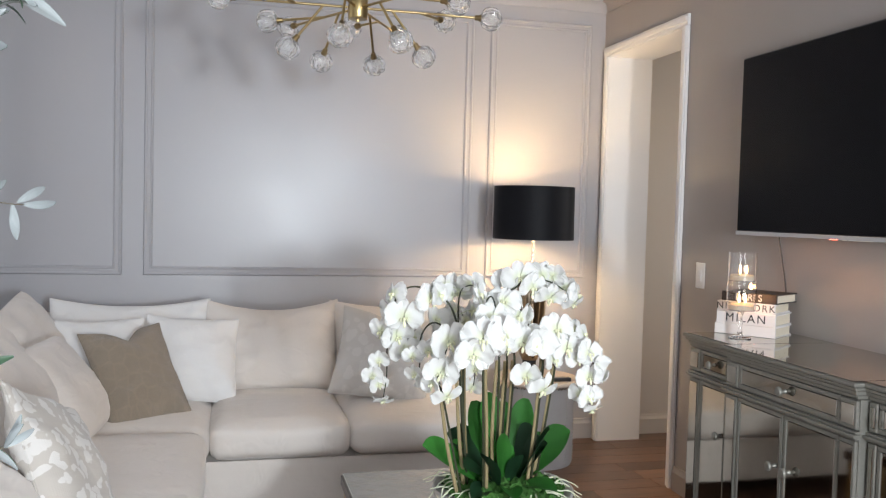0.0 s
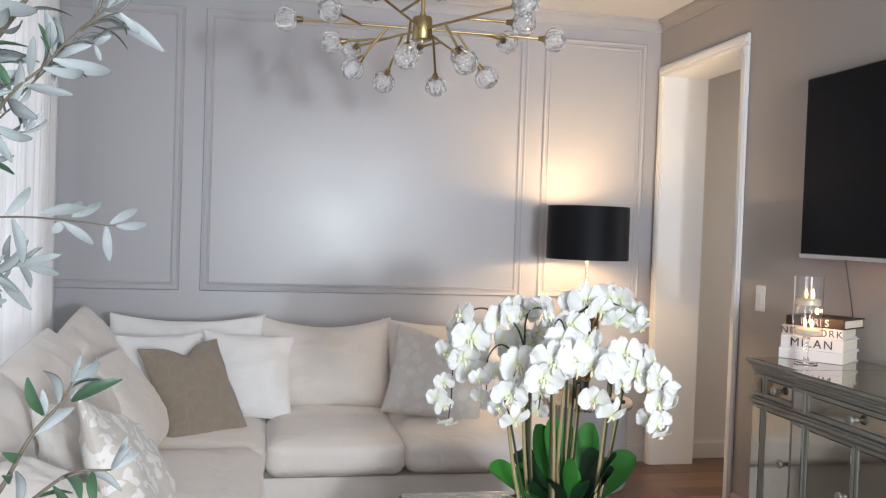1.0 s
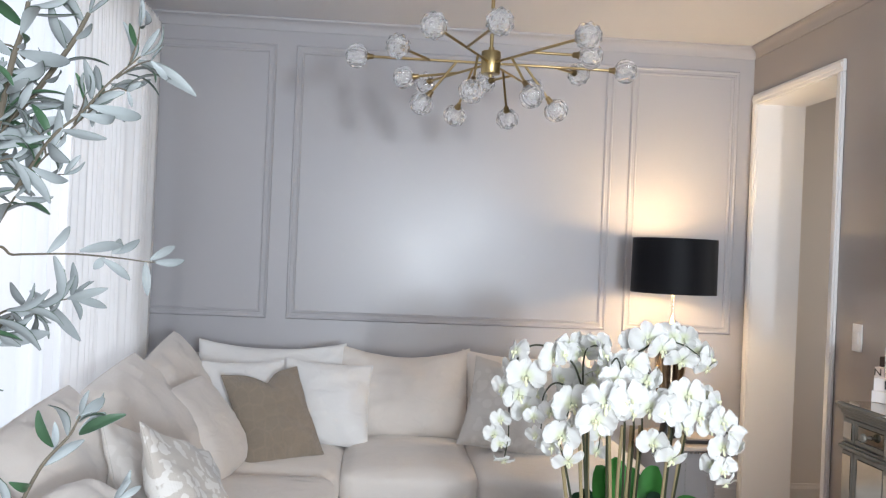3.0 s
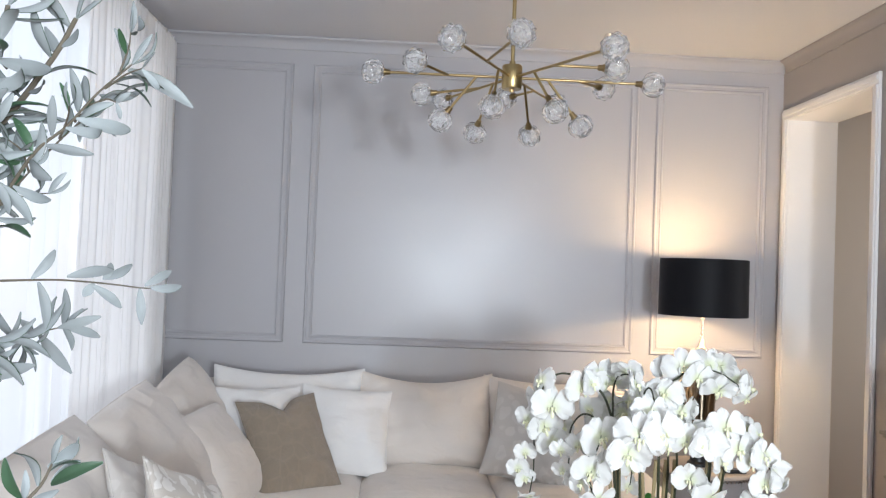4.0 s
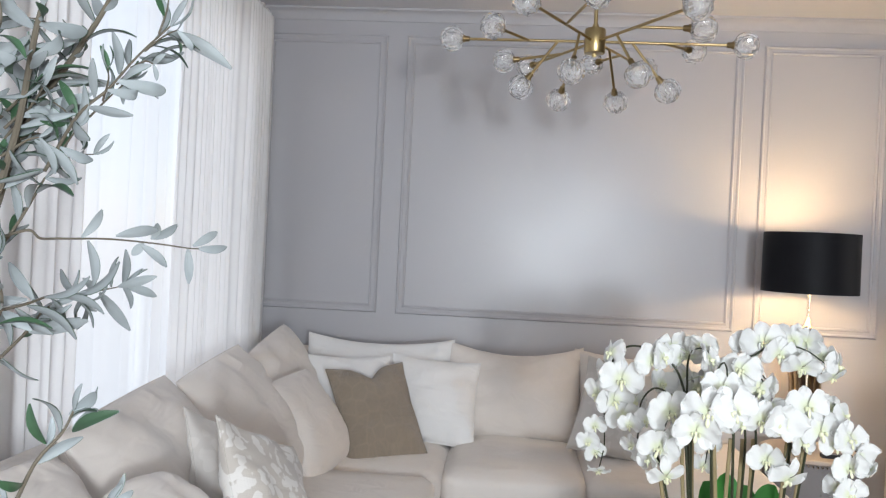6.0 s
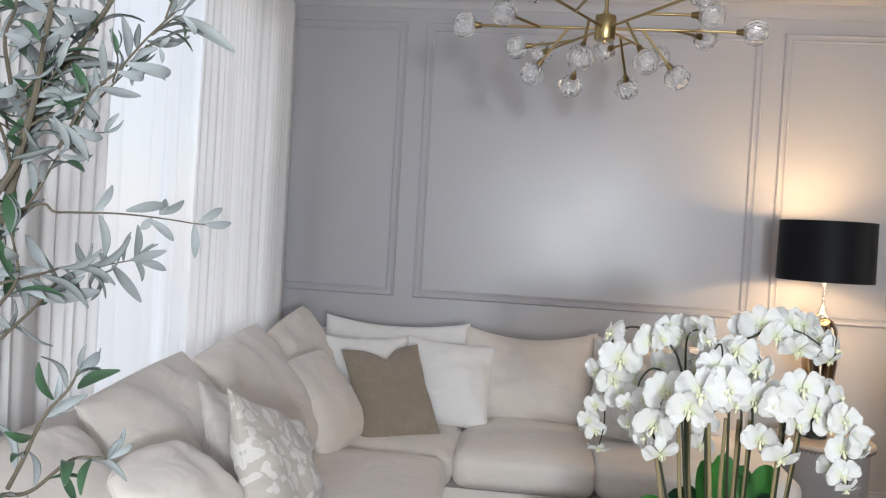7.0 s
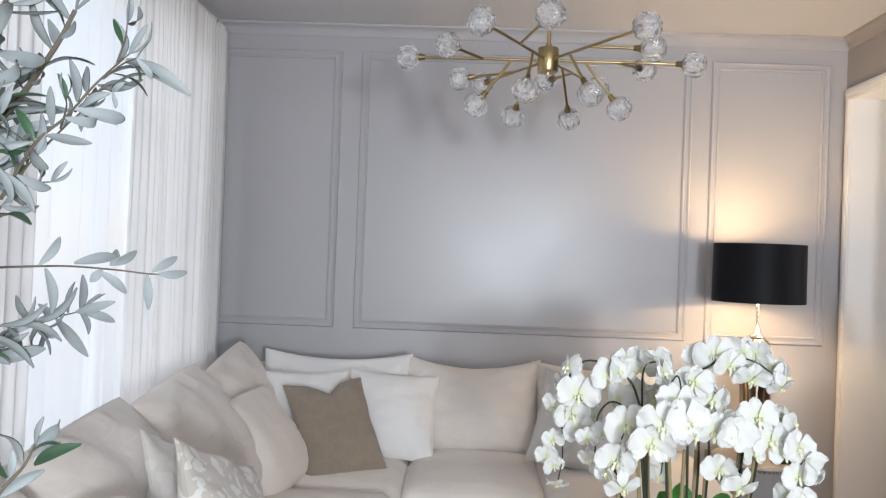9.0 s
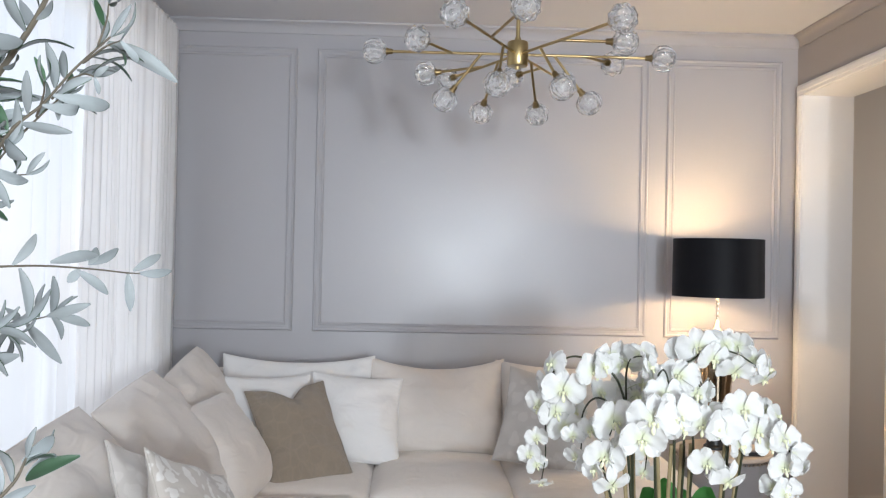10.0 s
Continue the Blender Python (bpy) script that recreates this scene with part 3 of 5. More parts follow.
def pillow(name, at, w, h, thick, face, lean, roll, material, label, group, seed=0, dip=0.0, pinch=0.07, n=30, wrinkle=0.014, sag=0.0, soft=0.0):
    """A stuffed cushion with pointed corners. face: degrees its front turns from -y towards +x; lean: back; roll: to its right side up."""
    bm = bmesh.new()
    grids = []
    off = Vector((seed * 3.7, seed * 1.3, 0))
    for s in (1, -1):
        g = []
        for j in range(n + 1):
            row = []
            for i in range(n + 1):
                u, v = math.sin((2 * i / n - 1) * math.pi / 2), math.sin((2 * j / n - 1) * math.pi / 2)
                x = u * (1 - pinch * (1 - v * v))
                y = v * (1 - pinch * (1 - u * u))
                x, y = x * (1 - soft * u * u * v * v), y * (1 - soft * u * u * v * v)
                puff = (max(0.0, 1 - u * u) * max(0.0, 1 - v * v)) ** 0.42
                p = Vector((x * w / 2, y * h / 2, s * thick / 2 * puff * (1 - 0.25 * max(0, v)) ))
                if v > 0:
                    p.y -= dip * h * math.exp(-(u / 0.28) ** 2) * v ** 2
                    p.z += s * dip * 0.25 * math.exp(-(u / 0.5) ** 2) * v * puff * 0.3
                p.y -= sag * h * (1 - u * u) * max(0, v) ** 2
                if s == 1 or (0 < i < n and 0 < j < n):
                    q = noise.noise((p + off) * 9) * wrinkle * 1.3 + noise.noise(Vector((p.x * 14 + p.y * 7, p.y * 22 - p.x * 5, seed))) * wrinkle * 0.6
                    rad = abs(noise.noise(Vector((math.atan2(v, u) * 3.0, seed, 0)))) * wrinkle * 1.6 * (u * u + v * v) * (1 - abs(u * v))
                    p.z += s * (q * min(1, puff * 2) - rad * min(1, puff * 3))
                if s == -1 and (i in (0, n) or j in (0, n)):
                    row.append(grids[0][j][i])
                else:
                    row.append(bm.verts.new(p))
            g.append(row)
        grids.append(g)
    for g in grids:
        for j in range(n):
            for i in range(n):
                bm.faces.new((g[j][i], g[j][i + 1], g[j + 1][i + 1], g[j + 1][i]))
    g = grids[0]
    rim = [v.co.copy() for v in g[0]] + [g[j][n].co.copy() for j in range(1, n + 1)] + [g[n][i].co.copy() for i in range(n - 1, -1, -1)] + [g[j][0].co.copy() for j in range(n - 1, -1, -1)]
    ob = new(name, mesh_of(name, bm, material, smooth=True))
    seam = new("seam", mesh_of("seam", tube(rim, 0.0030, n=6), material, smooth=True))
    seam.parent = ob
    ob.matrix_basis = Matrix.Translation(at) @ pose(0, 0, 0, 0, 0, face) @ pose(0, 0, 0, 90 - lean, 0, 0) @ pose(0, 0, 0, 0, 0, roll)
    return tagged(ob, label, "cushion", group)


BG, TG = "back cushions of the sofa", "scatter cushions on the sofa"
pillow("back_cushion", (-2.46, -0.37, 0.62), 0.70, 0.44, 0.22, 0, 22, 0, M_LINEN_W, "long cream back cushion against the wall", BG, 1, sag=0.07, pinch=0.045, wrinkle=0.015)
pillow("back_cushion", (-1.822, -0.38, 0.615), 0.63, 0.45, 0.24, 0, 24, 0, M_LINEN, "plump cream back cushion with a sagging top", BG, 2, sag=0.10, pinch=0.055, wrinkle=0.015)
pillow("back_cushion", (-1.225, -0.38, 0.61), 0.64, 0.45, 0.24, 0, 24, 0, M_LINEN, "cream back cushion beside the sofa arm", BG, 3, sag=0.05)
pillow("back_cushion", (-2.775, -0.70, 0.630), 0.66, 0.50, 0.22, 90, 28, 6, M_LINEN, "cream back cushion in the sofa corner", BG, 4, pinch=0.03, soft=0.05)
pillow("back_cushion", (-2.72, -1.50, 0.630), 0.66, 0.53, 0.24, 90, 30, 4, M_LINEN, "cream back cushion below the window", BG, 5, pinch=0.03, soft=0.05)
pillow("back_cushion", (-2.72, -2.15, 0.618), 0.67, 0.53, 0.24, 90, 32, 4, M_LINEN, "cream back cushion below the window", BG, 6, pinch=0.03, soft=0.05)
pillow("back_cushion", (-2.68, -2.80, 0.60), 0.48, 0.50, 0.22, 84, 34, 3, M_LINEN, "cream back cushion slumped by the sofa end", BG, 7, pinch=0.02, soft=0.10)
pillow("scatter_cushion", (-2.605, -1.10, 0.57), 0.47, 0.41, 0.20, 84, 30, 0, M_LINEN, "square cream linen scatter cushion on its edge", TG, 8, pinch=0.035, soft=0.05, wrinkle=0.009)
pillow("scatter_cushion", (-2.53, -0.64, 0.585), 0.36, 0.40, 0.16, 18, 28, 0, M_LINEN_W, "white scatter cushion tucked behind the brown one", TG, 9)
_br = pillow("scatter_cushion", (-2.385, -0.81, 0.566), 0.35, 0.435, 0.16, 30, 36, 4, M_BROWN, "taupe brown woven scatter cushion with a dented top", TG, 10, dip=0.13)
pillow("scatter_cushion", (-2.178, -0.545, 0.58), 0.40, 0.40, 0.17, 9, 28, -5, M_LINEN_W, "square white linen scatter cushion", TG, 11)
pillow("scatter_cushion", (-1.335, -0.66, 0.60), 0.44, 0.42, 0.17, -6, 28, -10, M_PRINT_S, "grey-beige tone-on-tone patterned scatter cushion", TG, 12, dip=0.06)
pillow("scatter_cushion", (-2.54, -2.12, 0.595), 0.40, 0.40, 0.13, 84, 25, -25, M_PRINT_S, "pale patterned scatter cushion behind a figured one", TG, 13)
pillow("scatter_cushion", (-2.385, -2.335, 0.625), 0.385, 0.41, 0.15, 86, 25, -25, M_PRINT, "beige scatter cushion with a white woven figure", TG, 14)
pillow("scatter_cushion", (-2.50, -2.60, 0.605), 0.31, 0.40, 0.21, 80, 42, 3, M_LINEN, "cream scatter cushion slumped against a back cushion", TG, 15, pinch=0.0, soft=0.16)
_tg = boxes((-0.125, -0.095, -0.222, -0.214, 0.002, 0.006))
_tg = new("tag", mesh_of("tag", _tg, M_BLACK))
_tg.parent = _br
tagged(_tg, "small black sewn tag")
# ---- chandelier ----
def chandelier():
    hub = Vector((-1.643, -1.757, 1.895))
    ob = thing("chandelier", (hub.x, hub.y, CEIL), "brass branching chandelier with cut crystal globes hanging from the ceiling", "chandelier")
    part("canopy", lathe(((0, 0), (0.06, 0), (0.062, -0.012), (0.05, -0.022), (0.012, -0.026), (0, -0.026)), (hub.x, hub.y, CEIL), 28), M_BRASS, ob, smooth=True)
    part("rod", tube(((hub.x, hub.y, CEIL - 0.02), (hub.x, hub.y, hub.z + 0.03)), 0.006, n=12), M_BRASS, ob, smooth=True)
    part("hub", lathe(((0, -0.045), (0.006, -0.045), (0.007, -0.036), (0.029, -0.035), (0.031, -0.032), (0.031, 0.034), (0.029, 0.037), (0.010, 0.038), (0.009, 0.05), (0, 0.05)), hub, 28), M_BRASS, ob, smooth=True)
    ball = bmesh.new()
    bmesh.ops.create_uvsphere(ball, u_segments=20, v_segments=9, radius=0.0385)
    for v in ball.verts:
        k = round(math.atan2(v.co.y, v.co.x) / math.pi * 10)
        v.co.x, v.co.y = v.co.x * (1.05 if k % 2 else 0.93), v.co.y * (1.05 if k % 2 else 0.93)
        v.co.z *= 0.95
    void = bmesh.new()
    bmesh.ops.create_icosphere(void, subdivisions=2, radius=0.027)
    void = mesh_of("void", void)
    ball = mesh_of("crystal_globe", ball, M_CRYSTAL)
    shell = bmesh.new()
    shell.from_mesh(void)
    bmesh.ops.reverse_faces(shell, faces=shell.faces)
    shell.from_mesh(ball)
    shell.to_mesh(ball)
    shell.free()
    core = mesh_of("inner_cup", lathe(((0, -0.012), (0.010, -0.012), (0.013, 0.0), (0.010, 0.012), (0, 0.012)), (0, 0, 0), 10), M_CRYSTAL)
    cup = mesh_of("socket", lathe(((0, -0.013), (0.006, -0.013), (0.0085, -0.010), (0.0085, 0.0), (0.011, 0.003), (0.011, 0.009), (0, 0.010)), (0, 0, 0), 14), M_DARKBRASS, smooth=True)

    def arm(a, b):
        a, b = Vector(a), Vector(b)
        d = (b - a).normalized()
        e = b - d * 0.050
        rod = part("arm", tube((a, e), 0.0042, n=10), M_BRASS, ob, smooth=True)
        turn = d.to_track_quat("Z", "Y").to_matrix().to_4x4()
        piece("socket", cup, Matrix.Translation(b - d * 0.041) @ turn, ob)
        g = piece("crystal_globe", ball, Matrix.Translation(b) @ turn, ob, "faceted clear crystal globe")
        piece("inner_cup", core, Matrix.Translation(b) @ turn, g)
        return rod
    # six arms, each with one level and one drooping branch: tip, level branch, drooping branch
    arms = (((-2.067, -1.722, 1.902), (-1.940, -1.875, 1.904), (-1.855, -1.700, 1.765)),
            ((-1.848, -2.123, 1.906), (-1.679, -2.214, 1.902), (-1.717, -1.913, 1.773)),
            ((-1.439, -2.203, 1.882), (-1.376, -1.977, 1.884), (-1.532, -1.901, 1.771)),
            ((-1.218, -1.795, 1.886), (-1.330, -1.630, 1.905), (-1.420, -1.722, 1.763)),
            ((-1.438, -1.391, 1.895), (-1.625, -1.460, 1.895), (-1.548, -1.514, 1.761)),
            ((-1.835, -1.385, 1.895), (-1.912, -1.522, 1.882), (-1.731, -1.517, 1.762)))
    for tip, level, droop in arms:
        tip = Vector(tip)
        root = hub + (tip - hub).normalized() * 0.028
        arm(root, tip)
        arm(root.lerp(tip, 0.42), level)
        arm(root.lerp(tip, 0.20), droop)


chandelier()


# ---- table lamp and side table ----
LX, LY = -0.525, -0.36
st = thing("side_table", (-0.49, -0.37, 0), "taupe drum side table with nailhead trim and pale top", "side table")
part("drum", lathe(((0, 0.0), (0.19, 0.0), (0.195, 0.01), (0.195, 0.412), (0, 0.412)), (-0.49, -0.37, 0), 40), M_TAUPE, st, smooth=True)
part("tabletop", lathe(((0, 0.413), (0.212, 0.413), (0.218, 0.418), (0.218, 0.428), (0.212, 0.434), (0, 0.434)), (-0.49, -0.37, 0), 48), M_TOPSTONE, st, "pale wooden round top", smooth=True)
_nail = bmesh.new()
bmesh.ops.create_icosphere(_nail, subdivisions=1, radius=0.0046)
_nail = mesh_of("nailhead", _nail, M_SILVER, smooth=True)
for _k in range(10):
    _a = 2 * math.pi * _k / 10 + 0.25
    for _j in range(24):
        piece("nailhead", _nail, Matrix.Translation((-0.49 + 0.195 * math.cos(_a), -0.37 + 0.195 * math.sin(_a), 0.02 + _j * 0.0165)), st)
part("rim_beads", boxes(*[(-0.49 + 0.214 * math.cos(a) - 0.004, -0.49 + 0.214 * math.cos(a) + 0.004, -0.37 + 0.214 * math.sin(a) - 0.004,
                            -0.37 + 0.214 * math.sin(a) + 0.004, 0.402, 0.4125) for a in (2 * math.pi * i / 72 for i in range(72))], bevel=0.0015), M_CHROME, st, "row of silver nailheads")


lamp = thing("table_lamp", (LX, LY, 0.434), "lit table lamp with black drum shade and gold glass base", "table lamp")
part("foot", lathe(((0, 0), (0.052, 0), (0.052, 0.012), (0.040, 0.022), (0.034, 0.06), (0.036, 0.085), (0, 0.085)), (LX, LY, 0.434), 28), M_BLACK, lamp, "black round foot", smooth=True)
part("body", lathe(((0, 0.086), (0.040, 0.086), (0.055, 0.12), (0.066, 0.20), (0.069, 0.30), (0.074, 0.33), (0.075, 0.40), (0.073, 0.45), (0.066, 0.49), (0.050, 0.525), (0.030, 0.538), (0, 0.54)), (LX, LY, 0.434), 36),
     M_AMBER, lamp, "gold mercury glass bottle body", smooth=True)
part("collar", lathe(((0, 0.539), (0.031, 0.539), (0.031, 0.546), (0.020, 0.556), (0.012, 0.585), (0.008, 0.595), (0, 0.595)), (LX, LY, 0.434), 24), M_CHROME, lamp, smooth=True)
_p = [(0, 0.595)]
for _k in range(5):
    _z = 0.596 + _k * 0.022
    _p += [(0.006, _z), (0.0105, _z + 0.007), (0.0105, _z + 0.014), (0.006, _z + 0.021)]
part("neck", lathe(_p + [(0, _p[-1][1])], (LX, LY, 0.434), 16), M_CRYSTAL, lamp, "beaded crystal neck", smooth=True)
part("stem", tube(((LX, LY, 1.03), (LX, LY, 1.195)), 0.004, n=8), M_CHROME, lamp)
R = 0.206
shade = part("shade", lathe(((R, 1.136), (R - 0.002, 1.402), (R - 0.005, 1.402), (R - 0.003, 1.136), (R, 1.136)), (LX, LY, 0), 56), (M_BLACKCLOTH, M_SHADEIN), lamp, "black satin drum shade", smooth=True)
for _f in shade.data.polygons:
    _c = _f.center
    if _f.normal.x * _c.x + _f.normal.y * _c.y < 0:
        _f.material_index = 1
for _k in range(3):
    _a = 2 * math.pi * _k / 3
    part("spider", tube(((LX, LY, 1.19), (LX + (R - 0.004) * math.cos(_a), LY + (R - 0.004) * math.sin(_a), 1.165)), 0.002, n=6), M_CHROME, lamp)
_o = part("bulb_glass", lathe(((0, 1.196), (0.012, 1.196), (0.014, 1.205), (0.026, 1.235), (0.024, 1.265), (0, 1.28)), (LX, LY, 0), 16), M_BULB, lamp, "glowing bulb", smooth=True)
_o.visible_shadow = False
_r = thing("remote_control", (-0.43, -0.50, 0.4345), "black remote control lying on the side table", "remote control")
part("body", boxes((-0.49, -0.36, -0.525, -0.485, 0.4345, 0.452), bevel=0.004, seg=2), M_BLACK, _r)
part("keypad", boxes((-0.48, -0.385, -0.518, -0.492, 0.4522, 0.454)), M_TAUPE, _r)


# ---- television, switch, cord ----
tv = thing("television", (-0.03, -2.07, 1.2), "wall-mounted black flat television, switched off", "television")
part("cabinet", boxes((-0.072, -0.02, -2.69, -1.455, 1.205, 1.895), bevel=0.004), M_BLACK, tv)
part("mount", boxes((-0.022, 0.0, -2.3, -1.85, 1.4, 1.7)), M_BLACK, tv)
part("screen", boxes((-0.0755, -0.0725, -2.682, -1.463, 1.222, 1.888)), M_SCREEN, tv, "dark glossy screen")
part("lower_bezel", boxes((-0.0775, -0.0725, -2.69, -1.455, 1.203, 1.219), bevel=0.0015), M_CHROME, tv, "silver lower bezel")
part("indicator", boxes((-0.0785, -0.0765, -2.04, -2.00, 1.203, 1.206)), M_LED, tv, "small red standby light")
_c = thing("power_cord", (-0.02, -1.62, 1.0), "thin dark cord hanging from the television to the console", "cord")
part("cable", tube(curve(((-0.03, -1.665, 1.21), (-0.015, -1.67, 1.12), (-0.012, -1.69, 1.03), (-0.014, -1.705, 0.95), (-0.018, -1.69, 0.90), (-0.02, -1.685, 0.853))), 0.0028, n=6), M_DARKBOOK, _c, smooth=True)
_s = thing("light_switch", (0, -1.087, 1.01), "white rocker light switch on the east wall", "light switch")
part("plate", boxes((-0.006, -0.0005, -1.122, -1.052, 0.955, 1.068), bevel=0.002), M_WHITE, _s)
part("rocker", boxes((-0.011, -0.0062, -1.102, -1.072, 0.985, 1.038), bevel=0.002), M_WHITE, _s)


# ---- mirrored console ----
def console():
    ob = thing("console_cabinet", (-0.21, -2.28, 0), "antique silver console cabinet with mirrored doors and drawers", "cabinet")
    secs = ((-1.965, -1.685, -0.385, 1, 0.034, 0.068), (-2.575, -1.965, -0.415, 2, 0.068, 0.068), (-2.855, -2.575, -0.385, 1, 0.068, 0.034))
    for y0, y1, xf, n, p0, p1 in secs:
        part("carcass", boxes((xf, -0.006, y0 + 0.001, y1 - 0.001, 0.07, 0.80), bevel=0.002), M_SILVER, ob)
        part("plinth", boxes((xf - 0.012, -0.006, y0 + 0.001, y1 - 0.001, 0.0, 0.068), bevel=0.004), M_SILVER, ob)
        part("rail_moulding", boxes((xf - 0.016, xf, y0 - 0.002 * (n > 1), y1, 0.693, 0.699), (xf - 0.024, xf, y0 - 0.004 * (n > 1), y1, 0.6995, 0.708), (xf - 0.014, xf, y0, y1, 0.7085, 0.715), bevel=0.0015), M_SILVER, ob)
        part("cornice", boxes((xf - 0.010, -0.006, y0 + 0.001, y1 - 0.001, 0.801, 0.812), (xf - 0.018, -0.006, y0 - 0.003 * (n > 1) + 0.001, y1 + 0.003 * (n > 1) - 0.001, 0.8125, 0.824), bevel=0.002), M_SILVER, ob)
        part("top", boxes((xf - 0.026, -0.004, y0 - 0.008 * (n > 1), y1 + 0.008 * (y1 > -1.8) + 0.008 * (n > 1), 0.8245, 0.835),
                          (xf - 0.034, -0.004, y0 - 0.012 * (n > 1), y1 + 0.014 * (y1 > -1.8) + 0.012 * (n > 1), 0.8355, 0.847), bevel=0.0025), M_SILVER, ob)
        part("top_mirror", boxes((xf - 0.022, -0.012, y0 + 0.002, y1 - 0.002, 0.8475, 0.850), bevel=0.001), M_MIRROR, ob, "mirrored top")
        for e0, e1 in ((y0 + 0.004, y0 + p0), (y1 - p1, y1 - 0.004)):
            for z0, z1 in ((0.075, 0.690), (0.718, 0.797)):
                part("pilaster", boxes((xf - 0.010, xf + 0.001, e0, e1, z0, z1), bevel=0.003), M_SILVER, ob)
                part("pilaster_mirror", boxes((xf - 0.0125, xf - 0.0098, e0 + 0.007, e1 - 0.007, z0 + 0.012, z1 - 0.012), bevel=0.0012), M_MIRROR, ob)

        def leaf(name, a, b, z0, z1, knob):
            f = part(name, boxes((xf - 0.008, xf - 0.0005, a, b, z0, z0 + 0.014), (xf - 0.008, xf - 0.0005, a, b, z1 - 0.014, z1),
                                 (xf - 0.008, xf - 0.0005, a, a + 0.014, z0 + 0.0145, z1 - 0.0145), (xf - 0.008, xf - 0.0005, b - 0.014, b, z0 + 0.0145, z1 - 0.0145), bevel=0.002), M_SILVER, ob)
            part("bevelled_mirror", boxes((xf - 0.0055, xf - 0.0008, a + 0.0145, b - 0.0145, z0 + 0.0148, z1 - 0.0148), bevel=0.003), M_MIRROR, f)
            k = lathe(((0, 0), (0.008, 0), (0.007, 0.004), (0.005, 0.008), (0.006, 0.014), (0.013, 0.018), (0.015, 0.023), (0.012, 0.028), (0, 0.030)), (0, 0, 0), 16)
            bmesh.ops.transform(k, matrix=Matrix.Translation((xf - 0.006, knob[0], knob[1])) @ pose(0, 0, 0, 0, -90, 0), verts=k.verts)
            part("knob", k, M_SILVER, f, "small round metal knob", smooth=True)
        a, b = y0 + p0 + 0.003, y1 - p1 - 0.003
        leaf("drawer", a, b, 0.719, 0.798, ((a + b) / 2, 0.758))
        if n == 1:
            leaf("door", a, b, 0.078, 0.690, ((a + 0.03) if y1 > -1.8 else b - 0.03, 0.525))
        else:
            c = (a + b) / 2
            leaf("door", a, c - 0.002, 0.078, 0.690, (c - 0.034, 0.525))
            leaf("door", c + 0.002, b, 0.078, 0.690, (c + 0.034, 0.525))


console()


def book(at, length, depth, thick, turn, cover, label, words, ink, size, spine_pages=False):
    """A closed book lying flat, its spine along local x at local y = 0."""
    ob = thing("book", at, label, "book", "stack of city books")
    ob.matrix_basis = Matrix.Translation(at) @ pose(0, 0, 0, 0, 0, turn)
    w = world_of(ob)

    def add(name, bm, m, lab=""):
        bmesh.ops.transform(bm, matrix=w, verts=bm.verts)
        return part(name, bm, m, ob, lab)
    h = length / 2
    add("cover", boxes((-h, h, 0, depth, 0, 0.004), (-h, h, 0, depth, thick - 0.004, thick), (-h, h, -0.003, 0.004, 0.0002, thick - 0.0002), bevel=0.001), cover)
    add("page_block", boxes((-h + 0.005, h - 0.005, 0.0045, depth - 0.005, 0.0042, thick - 0.0042)), M_PAGES)
    if words:
        c = bpy.data.curves.new("title", "FONT")
        c.body, c.size, c.extrude, c.align_x, c.align_y, c.space_character = words, size, 0.0004, "CENTER", "CENTER", 1.25
        tmp = bpy.data.objects.new("title", c)
        me = bpy.data.meshes.new_from_object(tmp)
        bpy.data.objects.remove(tmp)
        me.materials.append(ink)
        t = new("title", me)
        t.parent = ob
        t.matrix_basis = pose(0, -0.0036, thick / 2, 90, 0, 0)
        tagged(t, "printed title on the spine")
    return ob


# the spines run from the wall side towards the camera side
_bt = math.degrees(math.atan2(-0.197, 0.141))
_bc = Vector((-0.238, -1.782, 0))
book((_bc.x, _bc.y, 0.8505), 0.218, 0.165, 0.038, _bt, M_PAPER, "white cloth book at the bottom of the stack", "", M_INK, 0.03)
book((_bc.x + 0.003, _bc.y, 0.889), 0.212, 0.165, 0.043, _bt, M_PAPER, "white book lettered in black, in the stack", "MILAN", M_INK, 0.042)
book((_bc.x + 0.004, _bc.y + 0.004, 0.9325), 0.206, 0.165, 0.036, _bt + 1, M_PAPER, "white book lettered in black, in the stack", "NEW YORK", M_INK, 0.034)
book((_bc.x + 0.014, _bc.y + 0.002, 0.969), 0.205, 0.165, 0.034, _bt - 5, M_DARKBOOK, "dark brown book lettered in white on the stack", "PARIS", M_INKW, 0.034)

